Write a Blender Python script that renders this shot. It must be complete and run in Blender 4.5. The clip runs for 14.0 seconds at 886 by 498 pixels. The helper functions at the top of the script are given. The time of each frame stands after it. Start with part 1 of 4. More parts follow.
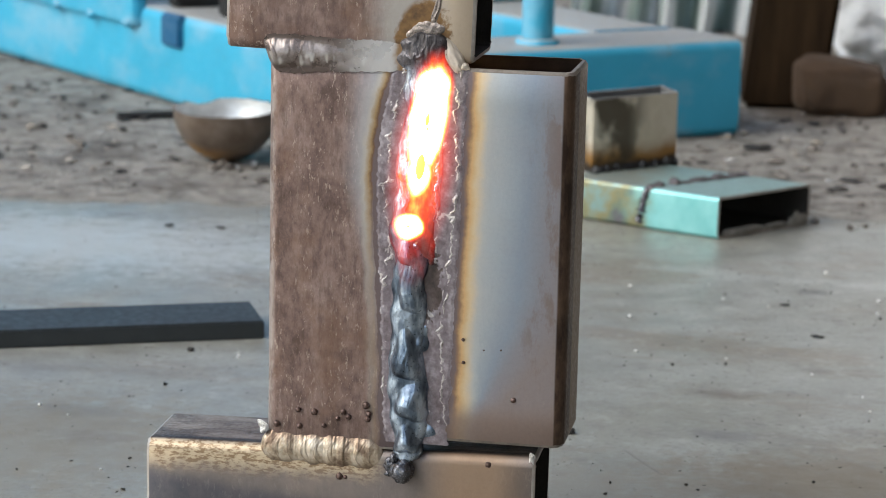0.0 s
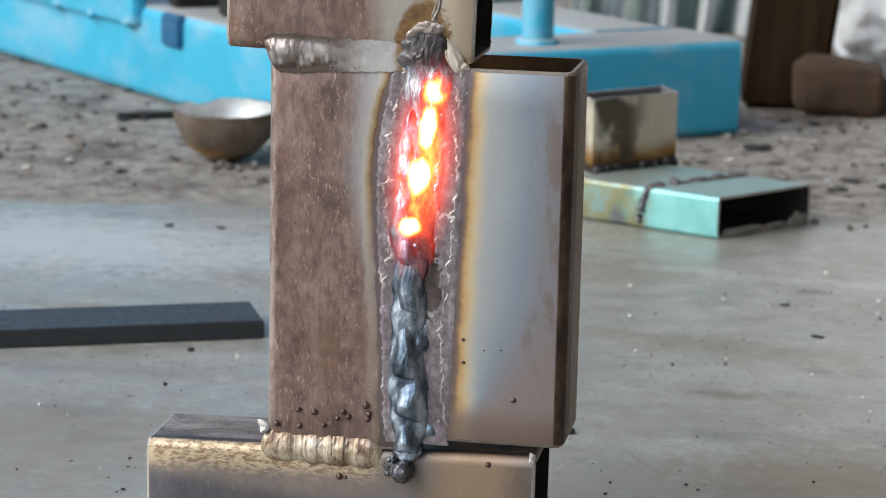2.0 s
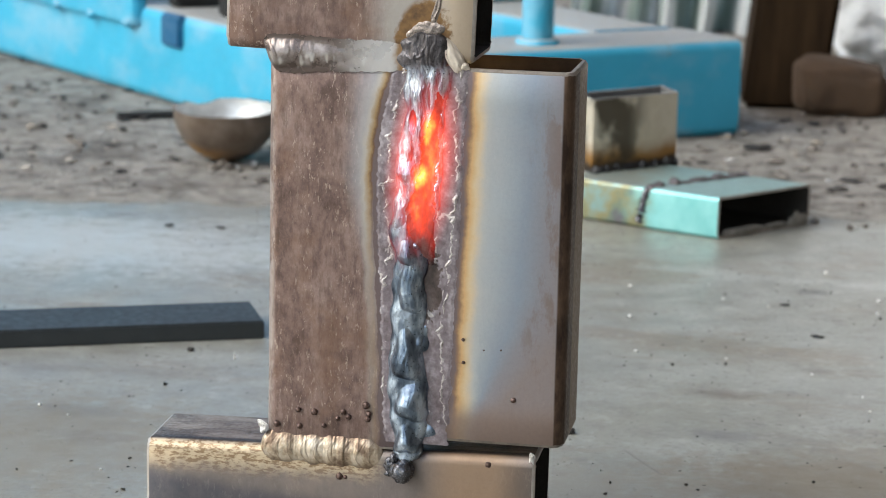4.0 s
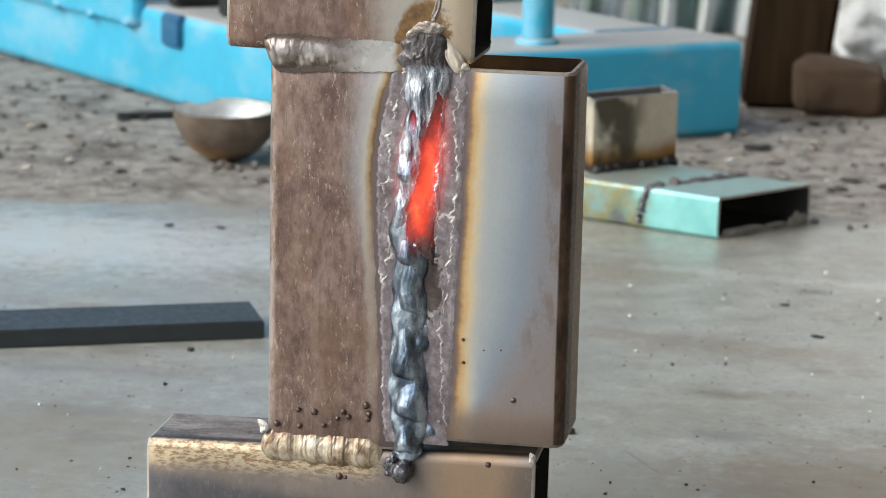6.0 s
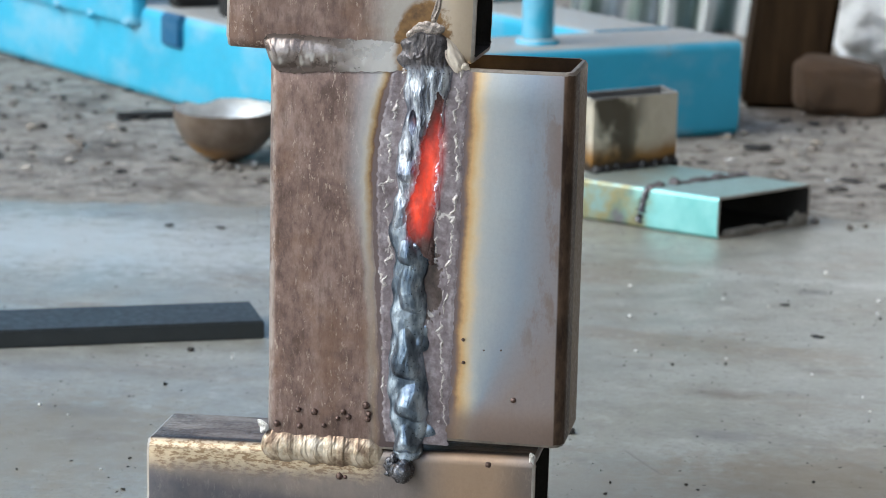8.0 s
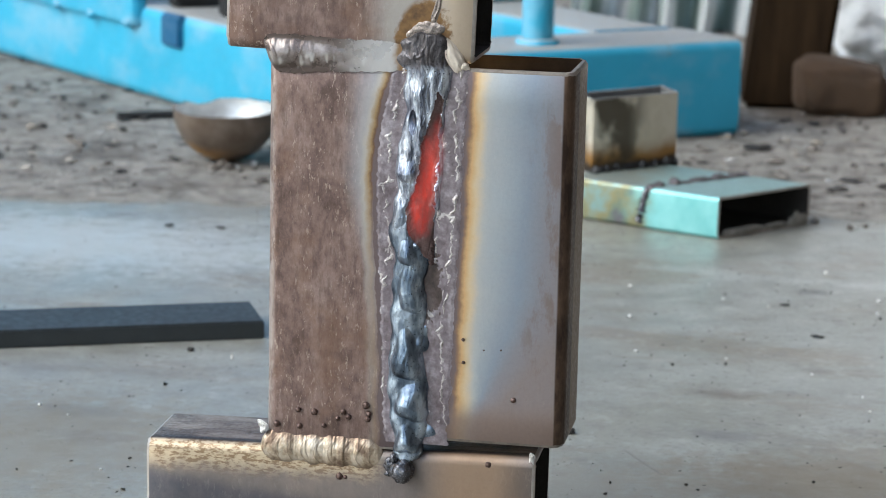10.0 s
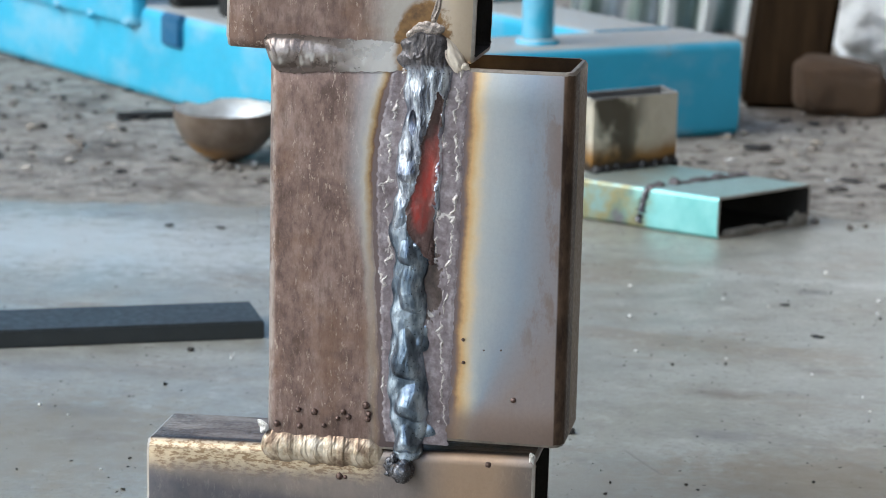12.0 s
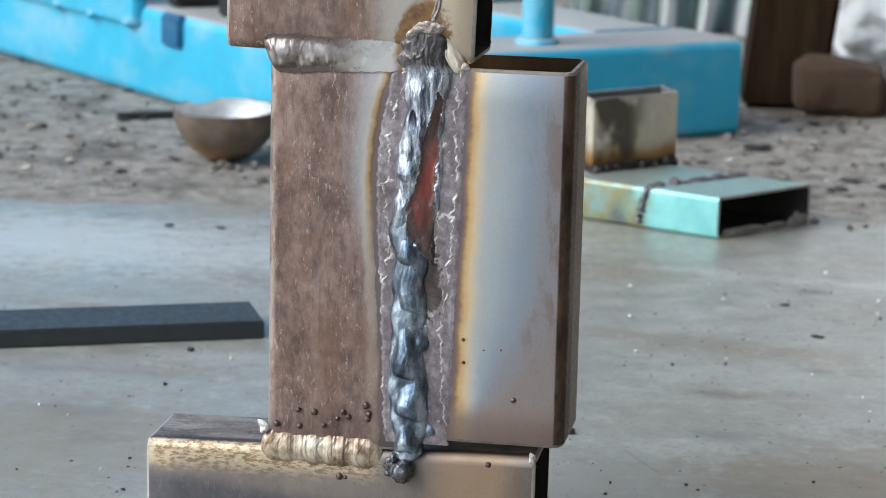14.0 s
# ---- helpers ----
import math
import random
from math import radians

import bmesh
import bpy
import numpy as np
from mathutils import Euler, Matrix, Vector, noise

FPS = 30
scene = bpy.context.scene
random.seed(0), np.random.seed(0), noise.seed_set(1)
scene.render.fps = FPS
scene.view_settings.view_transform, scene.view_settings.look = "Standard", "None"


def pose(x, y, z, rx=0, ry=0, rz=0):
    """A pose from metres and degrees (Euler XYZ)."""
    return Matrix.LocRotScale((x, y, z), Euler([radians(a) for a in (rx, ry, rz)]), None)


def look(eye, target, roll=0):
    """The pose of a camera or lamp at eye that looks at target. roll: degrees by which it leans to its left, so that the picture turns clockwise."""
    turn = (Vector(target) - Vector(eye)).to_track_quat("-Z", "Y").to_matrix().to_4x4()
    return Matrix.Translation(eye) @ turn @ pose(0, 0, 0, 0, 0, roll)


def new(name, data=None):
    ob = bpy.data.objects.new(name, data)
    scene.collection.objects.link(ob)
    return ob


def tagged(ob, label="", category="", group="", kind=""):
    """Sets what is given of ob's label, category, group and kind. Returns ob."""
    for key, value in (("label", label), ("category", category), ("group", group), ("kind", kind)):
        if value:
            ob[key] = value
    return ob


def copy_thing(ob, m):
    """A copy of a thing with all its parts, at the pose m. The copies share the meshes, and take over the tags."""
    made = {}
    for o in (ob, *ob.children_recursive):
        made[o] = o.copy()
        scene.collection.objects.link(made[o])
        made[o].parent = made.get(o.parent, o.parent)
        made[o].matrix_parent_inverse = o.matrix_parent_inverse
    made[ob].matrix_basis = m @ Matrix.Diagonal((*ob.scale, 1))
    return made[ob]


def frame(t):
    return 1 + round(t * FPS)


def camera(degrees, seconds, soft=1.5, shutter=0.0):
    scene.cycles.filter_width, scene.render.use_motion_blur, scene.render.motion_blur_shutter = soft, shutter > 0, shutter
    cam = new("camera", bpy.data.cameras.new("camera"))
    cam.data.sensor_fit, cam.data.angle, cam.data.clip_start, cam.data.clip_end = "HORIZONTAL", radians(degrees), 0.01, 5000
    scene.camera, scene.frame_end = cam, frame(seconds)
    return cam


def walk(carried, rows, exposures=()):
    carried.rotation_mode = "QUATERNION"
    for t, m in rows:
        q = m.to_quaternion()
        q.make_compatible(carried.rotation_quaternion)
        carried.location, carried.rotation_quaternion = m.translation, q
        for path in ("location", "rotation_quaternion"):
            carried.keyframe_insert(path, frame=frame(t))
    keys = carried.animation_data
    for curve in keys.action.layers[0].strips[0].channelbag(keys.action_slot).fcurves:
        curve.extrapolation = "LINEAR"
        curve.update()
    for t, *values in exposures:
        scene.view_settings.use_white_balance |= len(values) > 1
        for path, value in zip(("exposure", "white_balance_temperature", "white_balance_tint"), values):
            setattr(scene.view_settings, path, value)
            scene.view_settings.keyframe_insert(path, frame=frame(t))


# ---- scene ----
cam = camera(19.176, 14.0, soft=0.8)
EYE = pose(0.16300, -0.65182, 0.23844, 77.6276, -1.2529, 10.3896)
walk(cam, [(0, EYE), (14, EYE)], exposures=[(0, 0.58, 6430, 6), (3, 0.70, 6400, 6), (5.5, 0.82, 6720, 4), (6.0, 0.82, 6640, 4), (7.2, 0.79, 6220, 4), (10.5, 0.76, 6110, 4), (14, 0.80, 6100, 4)])
cam.data.dof.use_dof = True
cam.data.dof.focus_distance = 0.68
cam.data.dof.aperture_fstop = 38

# ---- daylight: a bright overcast sky, strongest from the open front on the left ----
world = bpy.data.worlds.new("sky")
scene.world = world
world.use_nodes = True
wn = world.node_tree.nodes
sky = wn.new("ShaderNodeTexSky")
sky.sky_type = "NISHITA"
sky.sun_disc = False
sky.sun_elevation = radians(42)
sky.sun_rotation = radians(235)
sky.air_density, sky.dust_density = 1.0, 2.0
wn["Background"].inputs["Strength"].default_value = 0.15
world.node_tree.links.new(sky.outputs[0], wn["Background"].inputs["Color"])
sun = new("sun", bpy.data.lights.new("sun", "SUN"))
sun.data.energy, sun.data.angle, sun.data.color = 1.5, radians(40), (1.0, 0.98, 0.94)
sun.matrix_world = look((-3.0, -2.1, 3.3), (0, 0, 0))


# ---- materials ----
class Nodes:
    """A short way to write node trees."""

    def __init__(self, name):
        self.m = bpy.data.materials.new(name)
        self.m.use_nodes = True
        self.t = self.m.node_tree
        self.b = self.t.nodes["Principled BSDF"]
        self.co = self.add("ShaderNodeTexCoord").outputs["Object"]

    def add(self, kind, **inputs):
        n = self.t.nodes.new(kind)
        for k, v in inputs.items():
            self.put(n.inputs[k.replace("_", " ")], v)
        return n

    def put(self, socket, v):
        if isinstance(v, bpy.types.NodeSocket):
            self.t.links.new(v, socket)
        else:
            socket.default_value = v

    def math(self, op, *v, clamp=False):
        n = self.t.nodes.new("ShaderNodeMath")
        n.operation, n.use_clamp = op, clamp
        for s, x in zip(n.inputs, v):
            self.put(s, x)
        return n.outputs[0]

    def span(self, v, a, b, c=0.0, d=1.0):
        n = self.add("ShaderNodeMapRange")
        n.interpolation_type = "SMOOTHSTEP"
        for s, x in zip(n.inputs, (v, a, b, c, d)):
            self.put(s, x)
        return n.outputs[0]

    def scaled(self, x, y, z, co=None):
        n = self.add("ShaderNodeMapping")
        self.put(n.inputs[0], co or self.co)
        n.inputs["Scale"].default_value = (x, y, z)
        return n.outputs[0]

    def noise(self, scale, detail=4.0, rough=0.6, co=None):
        n = self.add("ShaderNodeTexNoise", Scale=scale, Detail=detail, Roughness=rough)
        self.put(n.inputs["Vector"], co or self.co)
        return n.outputs[0]

    def mix(self, f, a, b, mode="MIX"):
        n = self.t.nodes.new("ShaderNodeMix")
        n.data_type, n.blend_type = "RGBA", mode
        for i, v in ((0, f), (6, a), (7, b)):
            self.put(n.inputs[i], (*v, 1) if isinstance(v, tuple) and len(v) == 3 else v)
        return n.outputs[2]

    def ramp(self, v, *stops):
        n = self.t.nodes.new("ShaderNodeValToRGB")
        e = n.color_ramp.elements
        while len(e) < len(stops):
            e.new(0.5)
        for el, (pos, col) in zip(e, stops):
            el.position = pos
            el.color = (*col, 1) if isinstance(col, tuple) else (col, col, col, 1)
        self.put(n.inputs[0], v)
        return n.outputs[0]

    def curve(self, v, lo, hi, *points):
        """A smooth curve through (input, output) points; lo, hi: the range of its outputs."""
        a, b = points[0][0], points[-1][0]
        n = self.t.nodes.new("ShaderNodeValToRGB")
        n.color_ramp.interpolation = "EASE"
        e = n.color_ramp.elements
        while len(e) < len(points):
            e.new(0.5)
        for el, (p, q) in zip(e, points):
            g = (q - lo) / (hi - lo)
            el.position, el.color = (p - a) / (b - a), (g, g, g, 1)
        self.put(n.inputs[0], self.math("DIVIDE", self.math("SUBTRACT", v, a), b - a))
        return self.math("ADD", self.math("MULTIPLY", n.outputs[0], hi - lo), lo)

    def axes(self, co=None):
        n = self.add("ShaderNodeSeparateXYZ")
        self.put(n.inputs[0], co or self.co)
        return n.outputs

    def bump(self, *heights, strength=1.0):
        """heights: pairs of a socket and its depth in metres."""
        total = None
        for h, d in heights:
            h = self.math("MULTIPLY", h, d)
            total = h if total is None else self.math("ADD", total, h)
        n = self.add("ShaderNodeBump", Height=total, Distance=1.0, Strength=strength)
        self.put(self.b.inputs["Normal"], n.outputs[0])

    def done(self, colour, rough=0.5, metal=0.0, spec=None):
        self.put(self.b.inputs["Base Color"], (*colour, 1) if isinstance(colour, tuple) else colour)
        self.put(self.b.inputs["Roughness"], rough)
        self.put(self.b.inputs["Metallic"], metal)
        if spec is not None:
            self.put(self.b.inputs["Specular IOR Level"], spec)
        return self.m


# where the scorched skin beside the upright seam ends: (z, x) to the left and to the right
SKIN_LEFT = ((0.040, 0.0312), (0.053, 0.0306), (0.068, 0.0301), (0.084, 0.0294), (0.098, 0.0284), (0.113, 0.0281), (0.121, 0.0288), (0.128, 0.0296), (0.141, 0.0325))
SKIN_RIGHT = ((0.040, 0.0494), (0.053, 0.0500), (0.068, 0.0504), (0.084, 0.0509), (0.098, 0.0516), (0.113, 0.0519), (0.128, 0.0524), (0.141, 0.0531))


def heat_of(n, cores):
    """Heat left at a surface: it falls off with the distance to each added core."""
    total = None
    for core, amp in cores:
        tc = n.t.nodes.new("ShaderNodeTexCoord")
        tc.object = core
        ln = n.t.nodes.new("ShaderNodeVectorMath")
        ln.operation = "LENGTH"
        n.put(ln.inputs[0], tc.outputs["Object"])
        h = n.math("MULTIPLY", n.span(ln.outputs["Value"], 1.0, 0.0), amp)
        total = h if total is None else n.math("SMOOTH_MAX", total, h, 0.12)
    return total


def glow(n, heat):
    """Incandescence: dark red, red, orange, yellow, near white."""
    col = n.ramp(heat, (0.0, (1.0, 0.035, 0.02)), (0.3, (1.0, 0.04, 0.018)), (0.5, (1.0, 0.075, 0.02)), (0.7, (1.0, 0.26, 0.04)), (0.85, (1.0, 0.60, 0.18)), (1.0, (1.0, 0.85, 0.5)))
    power = n.math("POWER", n.math("MINIMUM", n.math("MAXIMUM", heat, 0.0), 1.3), 2.6)
    n.put(n.b.inputs["Emission Color"], col)
    n.put(n.b.inputs["Emission Strength"], n.math("MULTIPLY", power, 5.0))


def steel_tube_material(name, tint, cores=()):
    """Brown mill-scaled tube with scratches; tint: heat colours beside the upright weld."""
    n = Nodes(name)
    x, y, z = n.axes()
    fine = n.noise(900, 5, 0.65)
    streak = n.noise(1.0, 5, 0.72, n.scaled(580, 580, 170))
    blot = n.noise(1.0, 6, 0.72, n.scaled(95, 95, 70))
    fleck = n.span(n.noise(1.0, 4, 0.78, n.scaled(950, 950, 330)), 0.555, 0.625)
    col = n.ramp(blot, (0.34, (0.112, 0.073, 0.061)), (0.50, (0.235, 0.157, 0.134)), (0.68, (0.355, 0.262, 0.230)))
    col = n.mix(n.span(streak, 0.44, 0.64, 0, 0.5), col, (0.085, 0.055, 0.046))
    rusty = n.span(n.noise(38, 5, 0.7), 0.48, 0.64)
    col = n.mix(n.math("MULTIPLY", rusty, 0.5), col, (0.21, 0.12, 0.075))
    col = n.mix(n.math("MULTIPLY", fleck, n.span(n.noise(1.0, 4, 0.6, n.scaled(120, 120, 50)), 0.42, 0.60, 0.08, 0.95)), col, (0.43, 0.335, 0.275))
    rough = n.span(fine, 0.3, 0.7, 0.36, 0.58)
    if tint == "base":
        edge = n.span(n.math("ADD", z, n.math("MULTIPLY", n.math("SUBTRACT", n.noise(160, 5, 0.7), 0.5), 0.006)), 0.0272, 0.0335)
        front = n.span(y, 0.0032, 0.0022)
        worn = n.mix(n.span(n.noise(1.0, 4, 0.7, n.scaled(430, 500, 1150)), 0.42, 0.56), (0.27, 0.18, 0.105), (0.56, 0.45, 0.31))
        low = n.ramp(n.noise(45, 4, 0.6), (0.35, (0.17, 0.155, 0.15)), (0.65, (0.26, 0.225, 0.20)))
        # darker and bluer towards the lower left
        blue_grey = n.math("MULTIPLY", n.span(n.math("ADD", z, n.math("MULTIPLY", x, 0.12)), 0.0275, 0.0215), n.span(x, 0.045, 0.015))
        low = n.mix(blue_grey, low, (0.085, 0.095, 0.115))
        col = n.mix(n.math("MULTIPLY", front, 0.8), col, low)
        scorch = n.math("MULTIPLY", n.span(x, 0.038, 0.052), n.span(x, 0.074, 0.060))
        col = n.mix(n.math("MULTIPLY", n.math("MULTIPLY", scorch, front), 0.6), col, (0.36, 0.23, 0.13))
        col = n.mix(n.math("MULTIPLY", n.math("MULTIPLY", edge, front), n.span(x, 0.034, 0.026)), col, worn)
        # rusty top, with a dark line along its front corner
        top = n.ramp(n.noise(1.0, 5, 0.7, n.scaled(60, 150, 60)), (0.36, (0.075, 0.052, 0.040)), (0.5, (0.19, 0.138, 0.105)), (0.66, (0.34, 0.275, 0.22)))
        col = n.mix(n.span(y, 0.0010, 0.0022), col, (0.055, 0.042, 0.036))
        col = n.mix(n.span(y, 0.0032, 0.0048), col, top)
    if tint == "upper":
        wv = n.math("MULTIPLY", n.math("SUBTRACT", n.noise(130, 5, 0.7), 0.5), 0.009)
        d = n.math("ADD", n.math("SUBTRACT", x, 0.0405), wv)
        pale = n.span(d, -0.017, -0.007)
        col = n.mix(n.math("MULTIPLY", pale, 0.92), col, (0.42, 0.39, 0.36))
        cream = n.mix(n.span(d, 0.0, 0.008), (0.42, 0.39, 0.36), (0.55, 0.45, 0.34))
        col = n.mix(n.span(d, 0.0, 0.006), col, cream)
        rr = n.math("SQRT", n.math("ADD", n.math("POWER", n.math("DIVIDE", d, 0.0068), 2.0), n.math("POWER", n.math("DIVIDE", n.math("ADD", n.math("SUBTRACT", z, 0.1465), wv), 0.0105), 2.0)))
        col = n.mix(n.span(rr, 1.12, 0.94), col, n.ramp(n.noise(220, 4, 0.6), (0.35, (0.10, 0.06, 0.035)), (0.65, (0.30, 0.17, 0.07))))
    if tint in ("left", "right"):
        wob = n.math("MULTIPLY", n.math("SUBTRACT", n.noise(120, 5, 0.65), 0.5), 0.0036)
        wob2 = n.math("MULTIPLY", n.math("SUBTRACT", n.noise(28, 2, 0.5), 0.5), 0.006)
        if tint == "left":
            e = n.math("SUBTRACT", n.curve(z, 0.02, 0.06, *SKIN_LEFT), x)
        else:
            e = n.math("SUBTRACT", x, n.curve(z, 0.02, 0.06, *SKIN_RIGHT))
        e = n.math("ADD", e, wob)
        if tint == "right":
            # the blued band is broad above and closes towards the cool foot
            reach = n.span(z, 0.040, 0.088, 0.30, 1.45)
            e2 = n.math("DIVIDE", n.math("ADD", e, wob2), reach)
            col_t = n.ramp(n.math("MULTIPLY", e2, 30.0), (0.0, (0.44, 0.44, 0.42)), (0.16, (0.40, 0.435, 0.455)), (0.34, (0.265, 0.315, 0.375)), (0.48, (0.265, 0.26, 0.285)), (0.75, (0.275, 0.235, 0.230)))
            col = n.mix(n.span(blot, 0.3, 0.7, 0.97, 0.86), col, col_t)
            band = n.ramp(n.math("MULTIPLY", e, 100.0), (0.0, (0.165, 0.125, 0.125)), (0.07, (0.27, 0.165, 0.10)), (0.17, (0.56, 0.36, 0.17)), (0.32, (0.60, 0.48, 0.31)), (0.55, (0.47, 0.465, 0.44)))
            col = n.mix(n.span(e, 0.0075, 0.0035), col, band)
            scuff = n.math("MULTIPLY", n.span(n.noise(1.0, 5, 0.7, n.scaled(110, 110, 45)), 0.50, 0.62), n.span(n.math("SUBTRACT", x, n.math("MULTIPLY", z, 0.06)), 0.058, 0.070))
            col = n.mix(n.math("MULTIPLY", scuff, 0.6), col, (0.20, 0.135, 0.105))
            # the far corner and side are darker brown, the back edge paler
            col = n.mix(n.span(x, 0.0766, 0.0772), col, n.ramp(n.noise(1.0, 5, 0.7, n.scaled(160, 160, 60)), (0.38, (0.034, 0.020, 0.014)), (0.66, (0.125, 0.078, 0.052))))
            col = n.mix(n.span(y, 0.0090, 0.0115), col, (0.20, 0.14, 0.095))
            foot = n.span(n.math("ADD", z, n.math("MULTIPLY", wob2, 1.5)), 0.053, 0.046)
            col = n.mix(n.math("MULTIPLY", n.math("MULTIPLY", foot, n.span(x, 0.0772, 0.0766)), 0.85), col, (0.25, 0.185, 0.155))
        else:
            reach = n.span(z, 0.06, 0.135, 0.0035, 0.011)
            grey = n.span(n.math("ADD", e, wob2), reach, 0.0006)
            col = n.mix(n.math("MULTIPLY", grey, n.span(z, 0.052, 0.105, 0.22, 0.9)), col, (0.46, 0.455, 0.47))
            band = n.ramp(n.math("MULTIPLY", e, 100.0), (0.0, (0.165, 0.125, 0.125)), (0.05, (0.17, 0.10, 0.055)), (0.12, (0.36, 0.24, 0.12)), (0.26, (0.48, 0.43, 0.36)))
            col = n.mix(n.math("MULTIPLY", n.span(e, 0.0040, 0.0018), n.math("MAXIMUM", n.span(z, 0.075, 0.115, 0.35, 1.0), n.span(e, 0.0006, 0.0))), col, band)
            # reflective line on the left corner, painted as a broken pale strip
            rim = n.math("MULTIPLY", n.span(x, 0.0026, 0.0010), n.span(n.noise(1.0, 4, 0.7, n.scaled(300, 300, 130)), 0.38, 0.58, 0.15, 0.85))
            col = n.mix(rim, col, (0.43, 0.37, 0.34))
    n.bump((fine, 0.00004), (streak, 0.00005))
    if cores:
        glow(n, n.math("SUBTRACT", heat_of(n, cores), 0.12))
    return n.done(col, rough, 0.55)


def concrete_material():
    n = Nodes("concrete_floor")
    x, y, z = n.axes()
    big = n.noise(6, 5, 0.6)
    mid = n.noise(30, 6, 0.65)
    fine = n.noise(420, 6, 0.7)
    smear = n.noise(1.0, 6, 0.65, n.scaled(12, 19, 1))
    blotch = n.noise(1.0, 5, 0.6, n.scaled(20, 28, 1))
    pit = n.span(n.noise(210, 4, 0.6), 0.64, 0.72)
    col = n.ramp(mid, (0.25, (0.200, 0.203, 0.180)), (0.5, (0.280, 0.283, 0.252)), (0.75, (0.375, 0.378, 0.340)))
    col = n.mix(n.span(big, 0.40, 0.62, 0, 0.85), col, (0.225, 0.215, 0.175))
    col = n.mix(n.span(smear, 0.54, 0.72, 0, 0.45), col, (0.165, 0.16, 0.15))
    col = n.mix(n.span(blotch, 0.58, 0.70, 0, 0.5), col, (0.14, 0.13, 0.115))
    col = n.mix(n.span(n.noise(1.0, 4, 0.6, n.scaled(7, 14, 1)), 0.56, 0.70, 0, 0.6), col, (0.43, 0.448, 0.418))
    stain = n.noise(1.0, 5, 0.6, n.scaled(8, 20, 1))
    col = n.mix(n.span(stain, 0.50, 0.62, 0, 0.8), col, (0.215, 0.185, 0.14))
    col = n.mix(n.span(fine, 0.48, 0.66, 0, 0.6), col, (0.155, 0.148, 0.135))
    col = n.mix(n.span(n.noise(170, 4, 0.65), 0.55, 0.68, 0, 0.4), col, (0.38, 0.385, 0.36))
    speck = n.span(n.noise(620, 2, 0.5), 0.66, 0.72)
    col = n.mix(n.math("MULTIPLY", speck, 0.7), col, (0.09, 0.082, 0.075))
    col = n.mix(n.math("MULTIPLY", pit, n.span(mid, 0.42, 0.6)), col, (0.115, 0.105, 0.095))
    mott = n.noise(75, 7, 0.72)
    col = n.mix(n.span(mott, 0.50, 0.66, 0, 0.55), col, (0.175, 0.163, 0.140))
    col = n.mix(n.span(mott, 0.46, 0.34, 0, 0.5), col, (0.40, 0.395, 0.36))
    # oily and sooty marks; the wide pale one on the left is painted sheen
    for cx, cy, rx, ry, ink, much in ((0.1299, 0.3800, 0.010, 0.006, (0.075, 0.07, 0.065), 0.8), (0.1073, 0.2176, 0.013, 0.008, (0.12, 0.095, 0.08), 0.6), (-0.1790, 0.4480, 0.034, 0.013, (0.13, 0.13, 0.125), 0.7),
                                  (-0.1050, 0.1290, 0.036, 0.036, (0.185, 0.15, 0.10), 0.75), (0.1120, 0.1680, 0.016, 0.010, (0.15, 0.145, 0.14), 0.55), (0.1480, 0.1300, 0.052, 0.026, (0.19, 0.155, 0.11), 0.75), (-0.1000, 0.1420, 0.022, 0.009, (0.10, 0.08, 0.055), 0.75), (-0.1950, 0.3900, 0.150, 0.075, (0.46, 0.475, 0.465), 0.75),
                                  (-0.1050, 0.1050, 0.100, 0.065, (0.215, 0.180, 0.122), 0.85), (0.1500, 0.1150, 0.085, 0.040, (0.200, 0.160, 0.108), 0.8), (-0.0850, 0.1150, 0.020, 0.010, (0.16, 0.13, 0.09), 0.6), (0.0700, 0.1000, 0.05, 0.03, (0.25, 0.225, 0.18), 0.6)):
        q = n.math("ADD", n.math("POWER", n.math("DIVIDE", n.math("SUBTRACT", x, cx), rx), 2.0), n.math("POWER", n.math("DIVIDE", n.math("SUBTRACT", y, cy), ry), 2.0))
        q = n.math("ADD", n.math("SQRT", q), n.math("MULTIPLY", n.math("SUBTRACT", n.noise(130, 5, 0.7), 0.5), 2.2))
        col = n.mix(n.span(q, 1.1, 0.2, 0, much), col, ink)
    # a scratch
    along = n.math("ADD", n.math("MULTIPLY", n.math("SUBTRACT", x, 0.0880), 0.522), n.math("MULTIPLY", n.math("SUBTRACT", y, 0.1315), -0.853))
    w = n.math("SUBTRACT", n.math("ADD", n.math("MULTIPLY", n.math("SUBTRACT", x, 0.0880), 0.853), n.math("MULTIPLY", n.math("SUBTRACT", y, 0.1315), 0.522)), n.math("MULTIPLY", n.math("SUBTRACT", mid, 0.5), 0.004))
    scratch = n.math("MULTIPLY", n.span(n.math("ABSOLUTE", w), 0.0007, 0.0003), n.span(n.math("ABSOLUTE", along), 0.0155, 0.0120))
    col = n.mix(n.math("MULTIPLY", scratch, 0.6), col, (0.12, 0.105, 0.09))
    # beyond a ragged line the slab is covered by brown grit
    line = n.math("ADD", y, n.math("ADD", n.math("MULTIPLY", n.math("SUBTRACT", mid, 0.5), 0.035), n.math("MULTIPLY", x, -0.16)))
    dirt = n.span(line, 0.498, 0.520)
    soil = n.ramp(n.noise(75, 6, 0.72), (0.35, (0.10, 0.083, 0.066)), (0.47, (0.34, 0.305, 0.262)), (0.64, (0.54, 0.49, 0.43)))
    soil = n.mix(n.span(n.noise(1.0, 5, 0.65, n.scaled(18, 14, 1)), 0.50, 0.66, 0, 0.75), soil, (0.13, 0.105, 0.085))
    col = n.mix(n.math("MULTIPLY", dirt, 0.93), col, soil)
